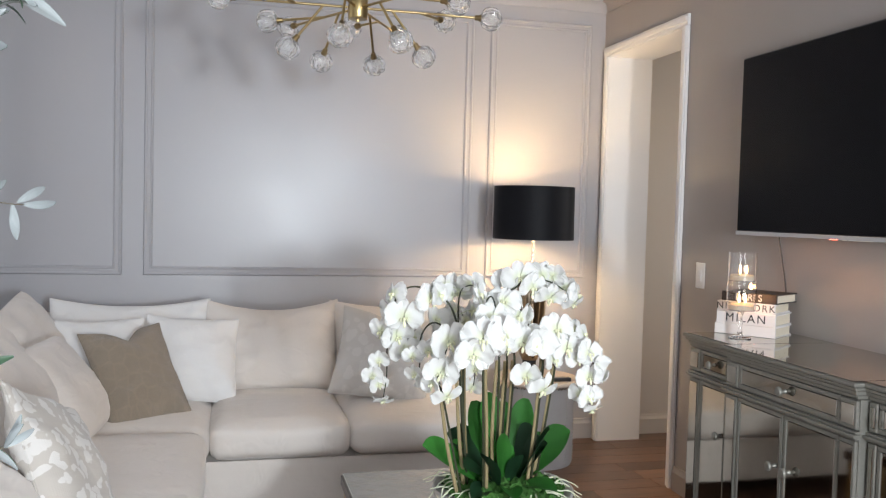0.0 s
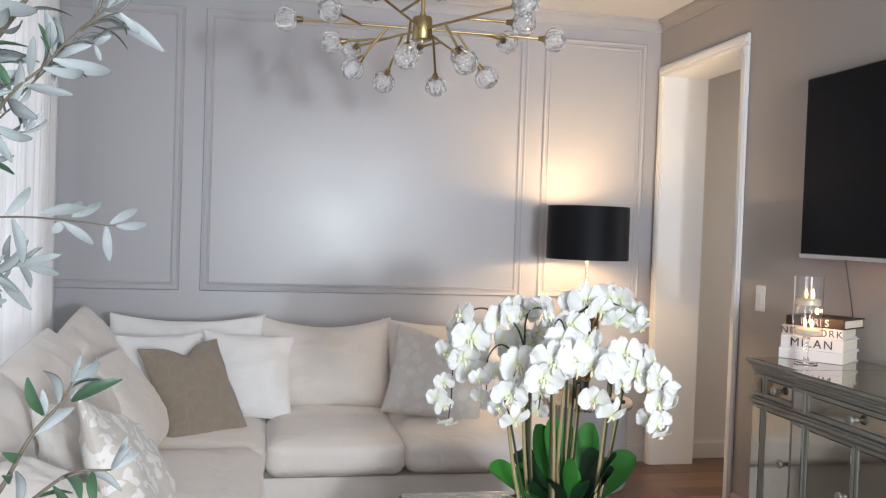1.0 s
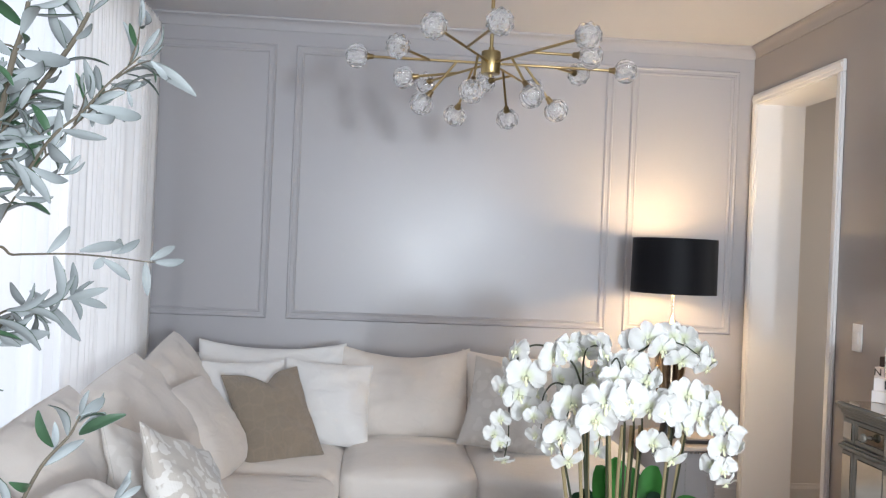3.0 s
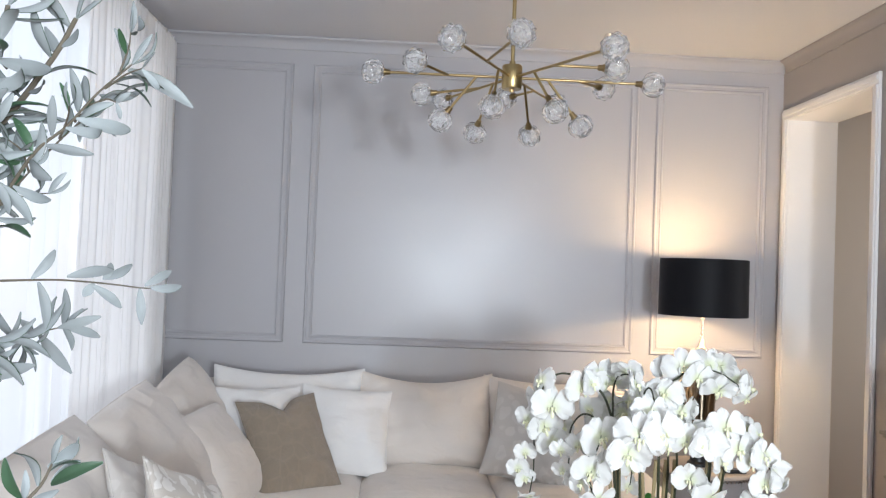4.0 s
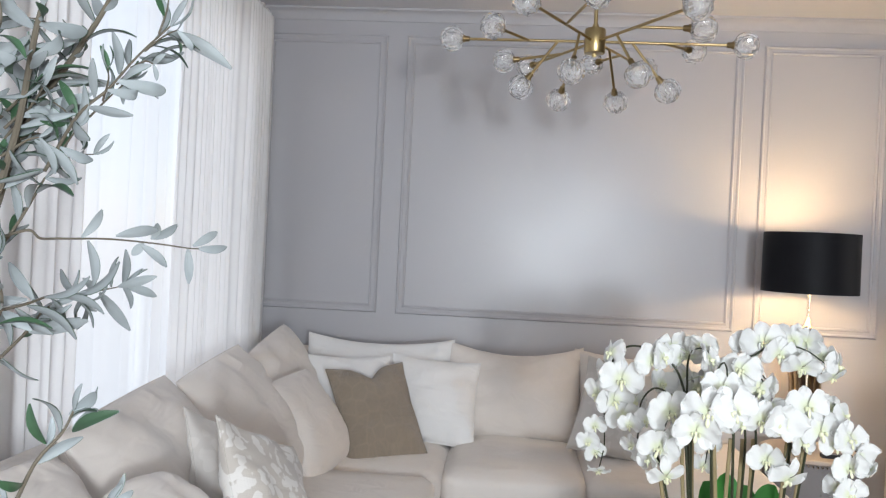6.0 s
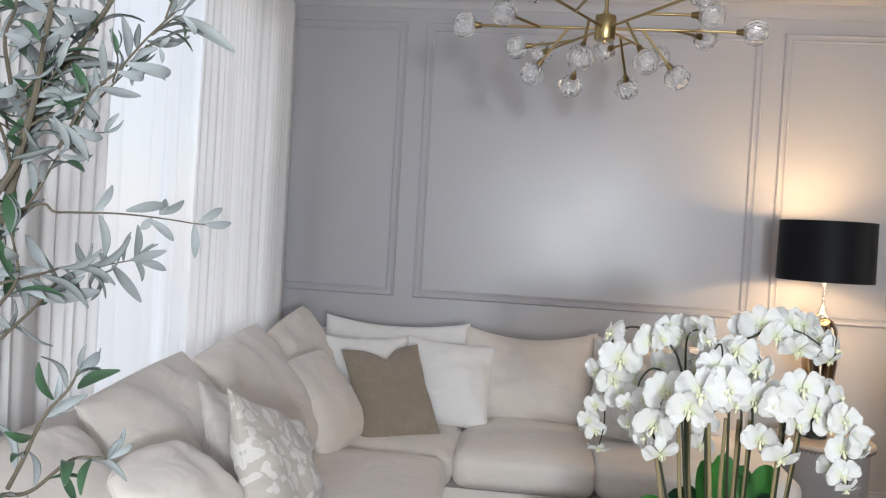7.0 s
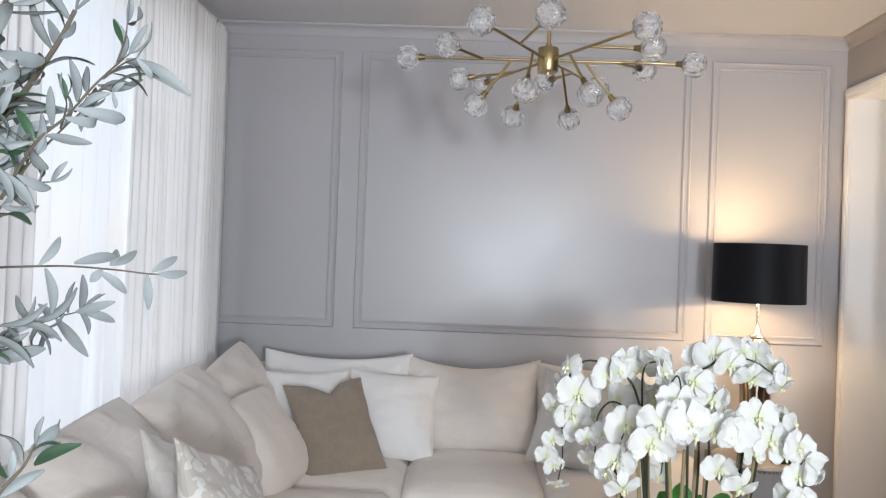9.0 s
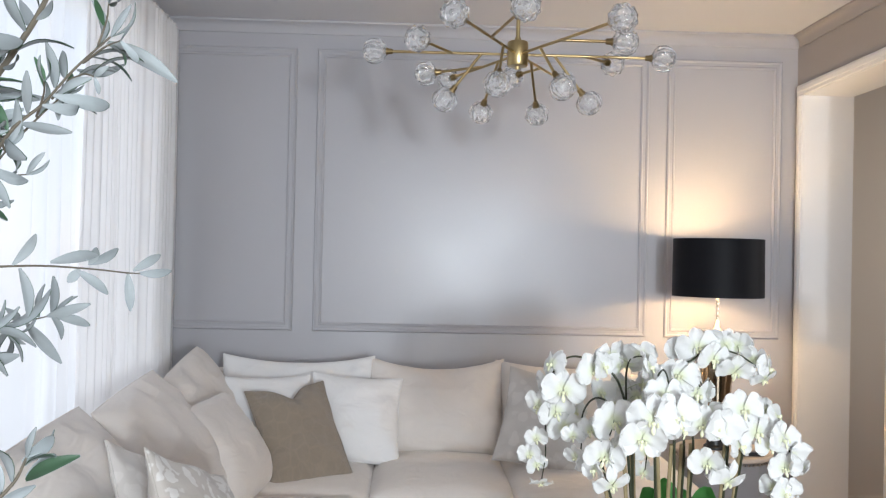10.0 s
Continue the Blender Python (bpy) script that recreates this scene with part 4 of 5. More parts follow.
# two-tier glass candle holder
HX, HY = -0.292, -1.836
ch = thing("candle_holder", (HX, HY, 0.8505), "two-tier clear glass candle holder with lit candles", "candle holder")
part("foot", lathe(((0, 0), (0.038, 0), (0.038, 0.004), (0.010, 0.010), (0.006, 0.03), (0.008, 0.055), (0.006, 0.075), (0.012, 0.092), (0.03, 0.096), (0, 0.097)), (HX, HY, 0.8505), 24), M_CLEAR, ch, smooth=True)
for _z0, _r in ((0.948, 0.049), (1.050, 0.047)):
    _h = 0.098
    part("glass_cup", lathe(((0, 0), (_r, 0), (_r, _h), (_r - 0.002, _h), (_r - 0.002, 0.003), (0, 0.003)), (HX, HY, _z0), 36), M_CLEAR, ch, smooth=True)
    _k = part("candle", lathe(((0, 0.0035), (_r - 0.006, 0.0035), (_r - 0.006, 0.018), (_r - 0.012, 0.022), (0, 0.019)), (HX, HY, _z0), 28), M_WAX, ch, "ivory wax candle", smooth=True)
    for _dx in (-0.006, 0.012):
        part("flame", lathe(((0, 0.024), (0.0035, 0.030), (0.0045, 0.036), (0.003, 0.046), (0, 0.058)), (HX + _dx, HY - _dx * 0.6, _z0), 10), M_FLAME, _k, smooth=True)


# ---- coffee table and orchid ----
ct = thing("coffee_table", (-1.375, -2.35, 0), "low dark wood coffee table with an antiqued mirror top", "coffee table")
part("tabletop", boxes((-1.665, -1.085, -2.95, -1.745, 0.375, 0.41), bevel=0.004), M_DARKWOOD, ct)
part("mirror_inlay", boxes((-1.66, -1.09, -2.945, -1.75, 0.4105, 0.415), bevel=0.002), M_FIGURED, ct, "figured antiqued mirror inlay")
for _x in (-1.625, -1.125):
    for _y in (-2.91, -1.785):
        part("leg", boxes((_x - 0.03, _x + 0.03, _y - 0.03, _y + 0.03, 0, 0.374), bevel=0.004), M_BRASS, ct)
part("shelf", boxes((-1.62, -1.13, -2.905, -1.79, 0.10, 0.125), bevel=0.003), M_DARKWOOD, ct)

OX, OY = -1.322, -2.36


def petal_mesh(kind):
    """One orchid bloom facing +z: three sepals, two broad rounded petals and a lobed lip."""
    rnd = random.Random(kind)
    bm = bmesh.new()

    def blade(ang, length, width, cup, fan, lift, wave, curl):
        nu, nv = 6, 8
        rows = []
        ca, sa = math.cos(ang), math.sin(ang)
        for j in range(nv + 1):
            v = j / nv
            # a narrow claw that widens to a rounded end
            wd = width * 0.5 * (0.16 + 0.84 * min(1.0, v / fan) ** 0.8 if v < fan else math.sqrt(max(0.012, 1 - ((v - fan) / (1 - fan)) ** 2)))
            row = []
            for i in range(nu + 1):
                u = 2 * i / nu - 1
                r = length * (0.05 + 0.95 * v)
                zz = lift + cup * v ** 2 + curl * wd * u * u + wave * math.sin(4.5 * u + 7 * v + kind * 1.7) * v - 0.0016 * math.exp(-(u / 0.18) ** 2) * v
                row.append(bm.verts.new((ca * r - sa * u * wd, sa * r + ca * u * wd, zz)))
            rows.append(row)
        for a, b in zip(rows, rows[1:]):
            for i in range(nu):
                bm.faces.new((a[i], a[i + 1], b[i + 1], b[i]))
    shut = (0.0, -0.012, 0.012, -0.020, 0.006, 0.020, -0.006)[kind % 7]
    for a in (90, 212, 328):
        blade(radians(a + rnd.uniform(-7, 7)), 0.044, 0.031, shut - 0.005 + rnd.uniform(-0.005, 0.005), 0.55, -0.003, 0.0036, rnd.uniform(-0.2, 0.3))
    for a in (16, 164):
        blade(radians(a + rnd.uniform(-6, 6)), 0.047, 0.058, shut + 0.002 + rnd.uniform(-0.006, 0.006), 0.60, 0.003, 0.0048, rnd.uniform(-0.25, 0.25))
    bm.normal_update()
    for f in bm.faces:
        if f.normal.z < 0:
            f.normal_flip()
    bmesh.ops.solidify(bm, geom=bm.faces[:], thickness=0.0007)
    bmesh.ops.recalc_face_normals(bm, faces=bm.faces[:])
    k = len(bm.faces)
    for x, y, z, r, sx, sy, sz in ((0, -0.004, 0.006, 0.0045, 0.9, 1.0, 1.2), (0, -0.015, 0.009, 0.006, 0.65, 1.5, 0.45), (-0.007, -0.005, 0.010, 0.0045, 0.5, 1.2, 1.2), (0.007, -0.005, 0.010, 0.0045, 0.5, 1.2, 1.2)):
        bmesh.ops.create_icosphere(bm, subdivisions=2, radius=r, matrix=Matrix.Translation((x, y, z)) @ Matrix.Diagonal((sx, sy, sz, 1)))
    bm.faces.ensure_lookup_table()
    for f in bm.faces[k:]:
        f.material_index = 1
    return mesh_of("bloom", bm, M_PETAL, M_LIP, smooth=True)


def orchid():
    rnd = random.Random(21)
    ob = thing("orchid_plant", (OX, OY, 0.4155), "potted white moth orchids in full bloom on the coffee table", "orchid")
    part("pot", lathe(((0, 0), (0.10, 0), (0.115, 0.01), (0.165, 0.09), (0.185, 0.135), (0.180, 0.138), (0.160, 0.12), (0, 0.115)), (OX, OY, 0.4155), 40), M_POT, ob, "grey ceramic bowl", smooth=True)
    moss = bmesh.new()
    bmesh.ops.create_grid(moss, x_segments=34, y_segments=34, size=0.165)
    for v in moss.verts:
        d = v.co.xy.length
        v.co.z = 0.135 + 0.03 * (1 - (d / 0.165) ** 2) + 0.018 * noise.noise(v.co * 60) + 0.008 * noise.noise(v.co * 170)
    bmesh.ops.delete(moss, geom=[v for v in moss.verts if v.co.xy.length > 0.165], context="VERTS")
    bmesh.ops.translate(moss, verts=moss.verts, vec=(OX, OY, 0.4155))
    part("moss", moss, M_MOSS, ob, "bright green moss", smooth=True)
    fuzz = bmesh.new()
    for _ in range(900):
        a, r = rnd.uniform(0, 2 * math.pi), 0.16 * math.sqrt(rnd.random())
        p = Vector((OX + r * math.cos(a), OY + r * math.sin(a), 0.548 + 0.025 * (1 - (r / 0.165) ** 2)))
        d = Vector((rnd.gauss(0, 1), rnd.gauss(0, 1), 1.2)).normalized() * rnd.uniform(0.008, 0.02)
        s = d.orthogonal().normalized() * 0.0012
        fuzz.faces.new([fuzz.verts.new(q) for q in (p - s, p + s, p + d)])
    part("moss_tufts", fuzz, M_MOSS, ob, kind="stuff")

    # broad leaves: (angle, length, width, rise, droop, dark)
    def leaf(ang, length, width, rise, droop, m, base_r=0.03, twist=0.0):
        bm = bmesh.new()
        nu, nv = 4, 14
        ca, sa = math.cos(radians(ang)), math.sin(radians(ang))
        rows = []
        for j in range(nv + 1):
            v = j / nv
            r = base_r + length * (math.cos(radians(rise)) * v + droop * 0.35 * v * v)
            z = 0.555 + length * (math.sin(radians(rise)) * v - droop * v * v * 0.6)
            wd = width * 0.54 * (0.26 + 0.74 * math.sin(math.pi * min(1, v * 0.86 + 0.02) ** 1.25)) * math.sqrt(max(0.006, 1 - max(0.0, (v - 0.62) / 0.38) ** 2.2))
            row = []
            for i in range(nu + 1):
                u = 2 * i / nu - 1
                k = wd * u
                row.append(bm.verts.new((OX + ca * r - sa * k, OY + sa * r + ca * k, z + abs(u) ** 1.4 * wd * 0.45 + twist * k)))
            rows.append(row)
        for a, b in zip(rows, rows[1:]):
            for i in range(nu):
                bm.faces.new((a[i], a[i + 1], b[i + 1], b[i]))
        bmesh.ops.solidify(bm, geom=bm.faces[:], thickness=0.002)
        part("leaf", bm, m, ob, smooth=True)
    for args in ((186, 0.215, 0.064, 40, 0.15, M_LEAF), (176, 0.15, 0.050, 50, 0.1, M_LEAF), (166, 0.19, 0.060, 54, 0.2, M_LEAFD), (6, 0.205, 0.064, 44, 0.1, M_LEAF),
                 (352, 0.15, 0.058, 60, 0.1, M_LEAFD), (18, 0.16, 0.050, 50, 0.1, M_LEAF), (262, 0.13, 0.050, 26, 0.5, M_LEAF), (300, 0.14, 0.052, 26, 0.4, M_LEAF),
                 (235, 0.17, 0.046, 52, 0.15, M_LEAFD), (214, 0.16, 0.052, 38, 0.2, M_LEAFD), (120, 0.22, 0.066, 68, 0.05, M_LEAF), (95, 0.24, 0.070, 72, 0.05, M_LEAF),
                 (70, 0.22, 0.066, 68, 0.1, M_LEAF), (45, 0.23, 0.062, 64, 0.05, M_LEAF), (150, 0.17, 0.062, 62, 0.1, M_LEAFD), (22, 0.16, 0.064, 66, 0.1, M_LEAFD),
                 (322, 0.19, 0.064, 66, 0.1, M_LEAFD), (334, 0.15, 0.050, 58, 0.1, M_LEAFD), (280, 0.12, 0.044, 64, 0.1, M_LEAFD), (252, 0.18, 0.036, 68, 0.05, M_LEAF),
                 (268, 0.13, 0.024, 74, 0.0, M_LEAF), (225, 0.12, 0.044, 20, 0.4, M_LEAFD), (130, 0.15, 0.062, 40, 0.2, M_LEAFD), (60, 0.15, 0.062, 40, 0.2, M_LEAFD)):
        leaf(*args, base_r=rnd.uniform(0.02, 0.05), twist=0.85 * math.cos(radians(args[0])) + rnd.uniform(-0.2, 0.2))
    # pale air roots hanging over the rim
    for _ in range(46):
        a = rnd.uniform(0, 2 * math.pi)
        r0 = rnd.uniform(0.10, 0.15)
        p = Vector((OX + r0 * math.cos(a), OY + r0 * math.sin(a), 0.565))
        pts = [p]
        h = a + rnd.uniform(-0.5, 0.5)
        for k in range(4):
            h += rnd.uniform(-0.7, 0.7)
            p = p + Vector((math.cos(h), math.sin(h), 0)) * rnd.uniform(0.015, 0.03) + Vector((0, 0, rnd.uniform(-0.012, 0.008) - 0.004 * k))
            pts.append(p)
        part("air_root", tube(curve(pts, 3), 0.0022, 0.0012, 5), M_ROOT, ob, smooth=True)

    kinds = [petal_mesh(k) for k in range(7)]

    def spike(foot, tie, way, blooms):
        """One cane with its tied flower stem; blooms: place, size, turn and nod in degrees."""
        tie = Vector(tie)
        foot = Vector((OX + 0.62 * (tie.x - OX) + 0.2 * foot[0], OY + 0.5 * (tie.y - OY) + 0.6 * foot[1] + 0.035, 0.55))
        bow = Vector((rnd.uniform(-0.006, 0.006), 0, 0))
        part("cane", tube(curve((foot, foot.lerp(tie, 0.5) + bow, tie)), 0.0050, 0.0042, 8), M_STEM, ob, "tan bamboo support cane", smooth=True)
        aside = Vector((rnd.choice((-0.009, 0.009)), -0.004, 0))
        line = curve([foot + aside, foot.lerp(tie, 0.55) + aside * 0.8, tie + aside * 0.6] + [Vector(w) for w in way], 7)
        part("flower_spike", tube(line, 0.0034, 0.0014, 7), M_SPIKE, ob, smooth=True)
        for x, y, z, size, turn, nod in blooms:
            p = Vector((x, y, z))
            side = Vector((math.sin(radians(turn)) * math.cos(radians(nod)), -math.cos(radians(turn)) * math.cos(radians(nod)), math.sin(radians(nod))))
            back = min(line[14:], key=lambda q: (q - p).length)
            part("stalk", tube(curve((back, back.lerp(p, 0.6) + Vector((0, 0, 0.004)), p - side * 0.004), 4), 0.0012, 0.0010, 5), M_ROOT, ob)
            turned = side.to_track_quat("Z", "Y").to_matrix().to_4x4()
            piece("bloom", kinds[rnd.randrange(7)], Matrix.Translation(p) @ turned @ pose(0, 0, 0, 0, 0, rnd.uniform(-22, 22)) @ Matrix.Diagonal((size, size, size, 1)), ob)

    spike((-0.05, 0.02), (-1.442, -2.380, 0.910),
          ((-1.471, -2.380, 1.005), (-1.498, -2.380, 1.045), (-1.547, -2.370, 1.070), (-1.588, -2.360, 1.070), (-1.617, -2.350, 1.036), (-1.627, -2.320, 0.960), (-1.622, -2.280, 0.887), (-1.616, -2.250, 0.822), (-1.627, -2.270, 0.773)),
          ((-1.538, -2.400, 1.047, 0.95, 15, 0), (-1.517, -2.400, 1.057, 0.80, 50, 10), (-1.620, -2.350, 1.054, 0.85, -60, 20), (-1.599, -2.380, 0.999, 1.10, -15, 0), (-1.625, -2.340, 1.016, 0.85, -40, 0), (-1.644, -2.320, 0.955, 0.85, -50, -10), (-1.609, -2.340, 0.945, 0.95, 10, -10), (-1.586, -2.330, 0.909, 0.90, 0, -15), (-1.561, -2.300, 0.939, 0.80, 40, 0), (-1.642, -2.280, 0.872, 0.62, -20, 0), (-1.652, -2.250, 0.826, 0.68, -30, 0), (-1.637, -2.250, 0.804, 0.60, 10, -10), (-1.628, -2.270, 0.765, 0.60, 0, -65)))
    spike((-0.08, -0.03), (-1.468, -2.400, 0.886),
          ((-1.492, -2.380, 0.965), (-1.527, -2.380, 0.984), (-1.554, -2.380, 0.953), (-1.560, -2.400, 0.904), (-1.563, -2.400, 0.853)),
          ((-1.544, -2.420, 0.920, 0.70, -30, 10), (-1.580, -2.400, 0.904, 0.60, -20, -10), (-1.573, -2.400, 0.858, 0.62, -40, -20), (-1.544, -2.400, 0.845, 0.70, 20, -10), (-1.499, -2.300, 0.982, 0.80, 30, 30), (-1.471, -2.280, 0.957, 0.75, -30, 20)))
    spike((-0.06, -0.06), (-1.521, -2.460, 0.815),
          ((-1.533, -2.470, 0.871), (-1.528, -2.480, 0.941), (-1.505, -2.480, 0.965), (-1.521, -2.500, 0.931), (-1.539, -2.500, 0.858)),
          ((-1.514, -2.500, 0.955, 1.10, 5, 0), (-1.489, -2.480, 0.921, 0.80, 40, 0), (-1.535, -2.510, 0.883, 0.95, -15, -10), (-1.513, -2.500, 0.893, 0.75, 45, 10), (-1.517, -2.510, 0.825, 0.85, 15, -40), (-1.547, -2.480, 0.850, 0.70, -70, 0)))
    spike((-0.01, 0.03), (-1.439, -2.330, 0.901),
          ((-1.449, -2.340, 0.989), (-1.454, -2.360, 1.041), (-1.449, -2.380, 1.072), (-1.432, -2.420, 1.081), (-1.415, -2.440, 1.059)),
          ((-1.490, -2.360, 1.076, 0.90, -150, 25), (-1.448, -2.340, 1.058, 0.95, 170, 30), (-1.434, -2.400, 1.085, 0.85, 150, 35), (-1.432, -2.460, 1.064, 0.85, 60, 20), (-1.472, -2.360, 1.048, 0.80, -120, 10), (-1.417, -2.300, 0.976, 0.90, 20, 10), (-1.402, -2.320, 1.009, 0.80, -60, 10), (-1.440, -2.280, 1.002, 0.80, 120, 10)))
    spike((0.00, -0.04), (-1.423, -2.500, 0.907),
          ((-1.423, -2.480, 0.997), (-1.415, -2.460, 1.037), (-1.400, -2.460, 1.059), (-1.407, -2.520, 1.036), (-1.431, -2.580, 0.986)),
          ((-1.460, -2.600, 0.976, 1.15, -12, 0), (-1.413, -2.590, 0.983, 1.12, 18, 5), (-1.479, -2.590, 0.939, 1.00, -10, -10), (-1.421, -2.540, 1.016, 0.95, 10, 15), (-1.377, -2.520, 0.943, 0.80, 60, -10), (-1.423, -2.460, 1.034, 0.70, -80, 0)))
    spike((0.02, 0.01), (-1.374, -2.440, 0.896),
          ((-1.365, -2.420, 1.003), (-1.350, -2.400, 1.056), (-1.312, -2.380, 1.072), (-1.281, -2.370, 1.092), (-1.244, -2.370, 1.095), (-1.200, -2.370, 1.083), (-1.159, -2.370, 1.055), (-1.139, -2.370, 1.037)),
          ((-1.321, -2.340, 1.086, 0.85, -50, 20), (-1.294, -2.370, 1.097, 1.08, -8, 5), (-1.265, -2.380, 1.075, 0.90, 20, -10), (-1.222, -2.340, 1.103, 0.85, 170, 20), (-1.195, -2.340, 1.101, 0.85, 150, 10), (-1.218, -2.390, 1.049, 0.95, -5, -40), (-1.165, -2.360, 1.071, 0.80, 140, 0), (-1.137, -2.370, 1.056, 0.90, 55, 0), (-1.149, -2.380, 1.031, 0.70, 30, -50)))
    spike((0.02, 0.05), (-1.333, -2.380, 0.884),
          ((-1.340, -2.380, 0.969), (-1.343, -2.400, 1.028), (-1.328, -2.410, 1.047), (-1.306, -2.420, 1.018)),
          ((-1.359, -2.440, 1.044, 0.95, -20, 25), (-1.378, -2.420, 1.033, 0.85, -70, 20), (-1.319, -2.430, 1.005, 1.00, 25, 0), (-1.314, -2.380, 1.038, 0.80, 120, 20), (-1.287, -2.400, 1.002, 0.75, 80, 0), (-1.323, -2.380, 0.977, 0.80, 10, 0)))
    spike((0.07, 0.00), (-1.217, -2.420, 0.881),
          ((-1.212, -2.420, 0.930), (-1.204, -2.420, 0.962), (-1.184, -2.430, 0.956), (-1.159, -2.440, 0.942), (-1.133, -2.450, 0.910), (-1.111, -2.450, 0.862), (-1.119, -2.450, 0.806), (-1.117, -2.450, 0.771)),
          ((-1.226, -2.460, 0.977, 1.00, 0, 10), (-1.239, -2.440, 0.954, 0.75, -60, 0), (-1.155, -2.400, 0.966, 0.75, 150, 0), (-1.198, -2.460, 0.928, 1.00, 15, 0), (-1.137, -2.420, 0.958, 0.75, 60, 20), (-1.142, -2.470, 0.917, 0.90, 25, 10), (-1.163, -2.460, 0.901, 0.75, -20, 0), (-1.117, -2.460, 0.875, 0.85, 40, 0), (-1.139, -2.470, 0.856, 0.80, -10, 0), (-1.086, -2.440, 0.850, 0.60, 80, -20), (-1.156, -2.460, 0.811, 0.75, -35, 0), (-1.137, -2.470, 0.804, 0.80, 10, -5), (-1.121, -2.460, 0.770, 0.62, 20, -60)))
    spike((0.06, -0.05), (-1.257, -2.440, 0.905),
          ((-1.267, -2.440, 0.939), (-1.281, -2.450, 0.965), (-1.274, -2.460, 0.929), (-1.261, -2.460, 0.891), (-1.273, -2.460, 0.844)),
          ((-1.326, -2.500, 0.949, 1.00, -20, 0), (-1.291, -2.500, 0.947, 1.00, 15, -5), (-1.296, -2.440, 0.969, 0.75, -50, 30), (-1.252, -2.420, 0.961, 0.70, 60, 20), (-1.305, -2.470, 0.862, 0.85, -30, 0), (-1.265, -2.480, 0.829, 0.90, 10, -40), (-1.233, -2.460, 0.900, 0.85, 45, 15), (-1.271, -2.460, 0.858, 0.65, -60, -20)))
    spike((0.04, 0.06), (-1.299, -2.340, 0.877),
          ((-1.302, -2.330, 0.919), (-1.322, -2.310, 0.941), (-1.347, -2.300, 0.912), (-1.382, -2.300, 0.860), (-1.392, -2.300, 0.801)),
          ((-1.389, -2.300, 0.849, 0.70, 0, 0), (-1.395, -2.300, 0.801, 0.65, -20, -10), (-1.300, -2.340, 0.920, 0.70, 60, 0)))


orchid()


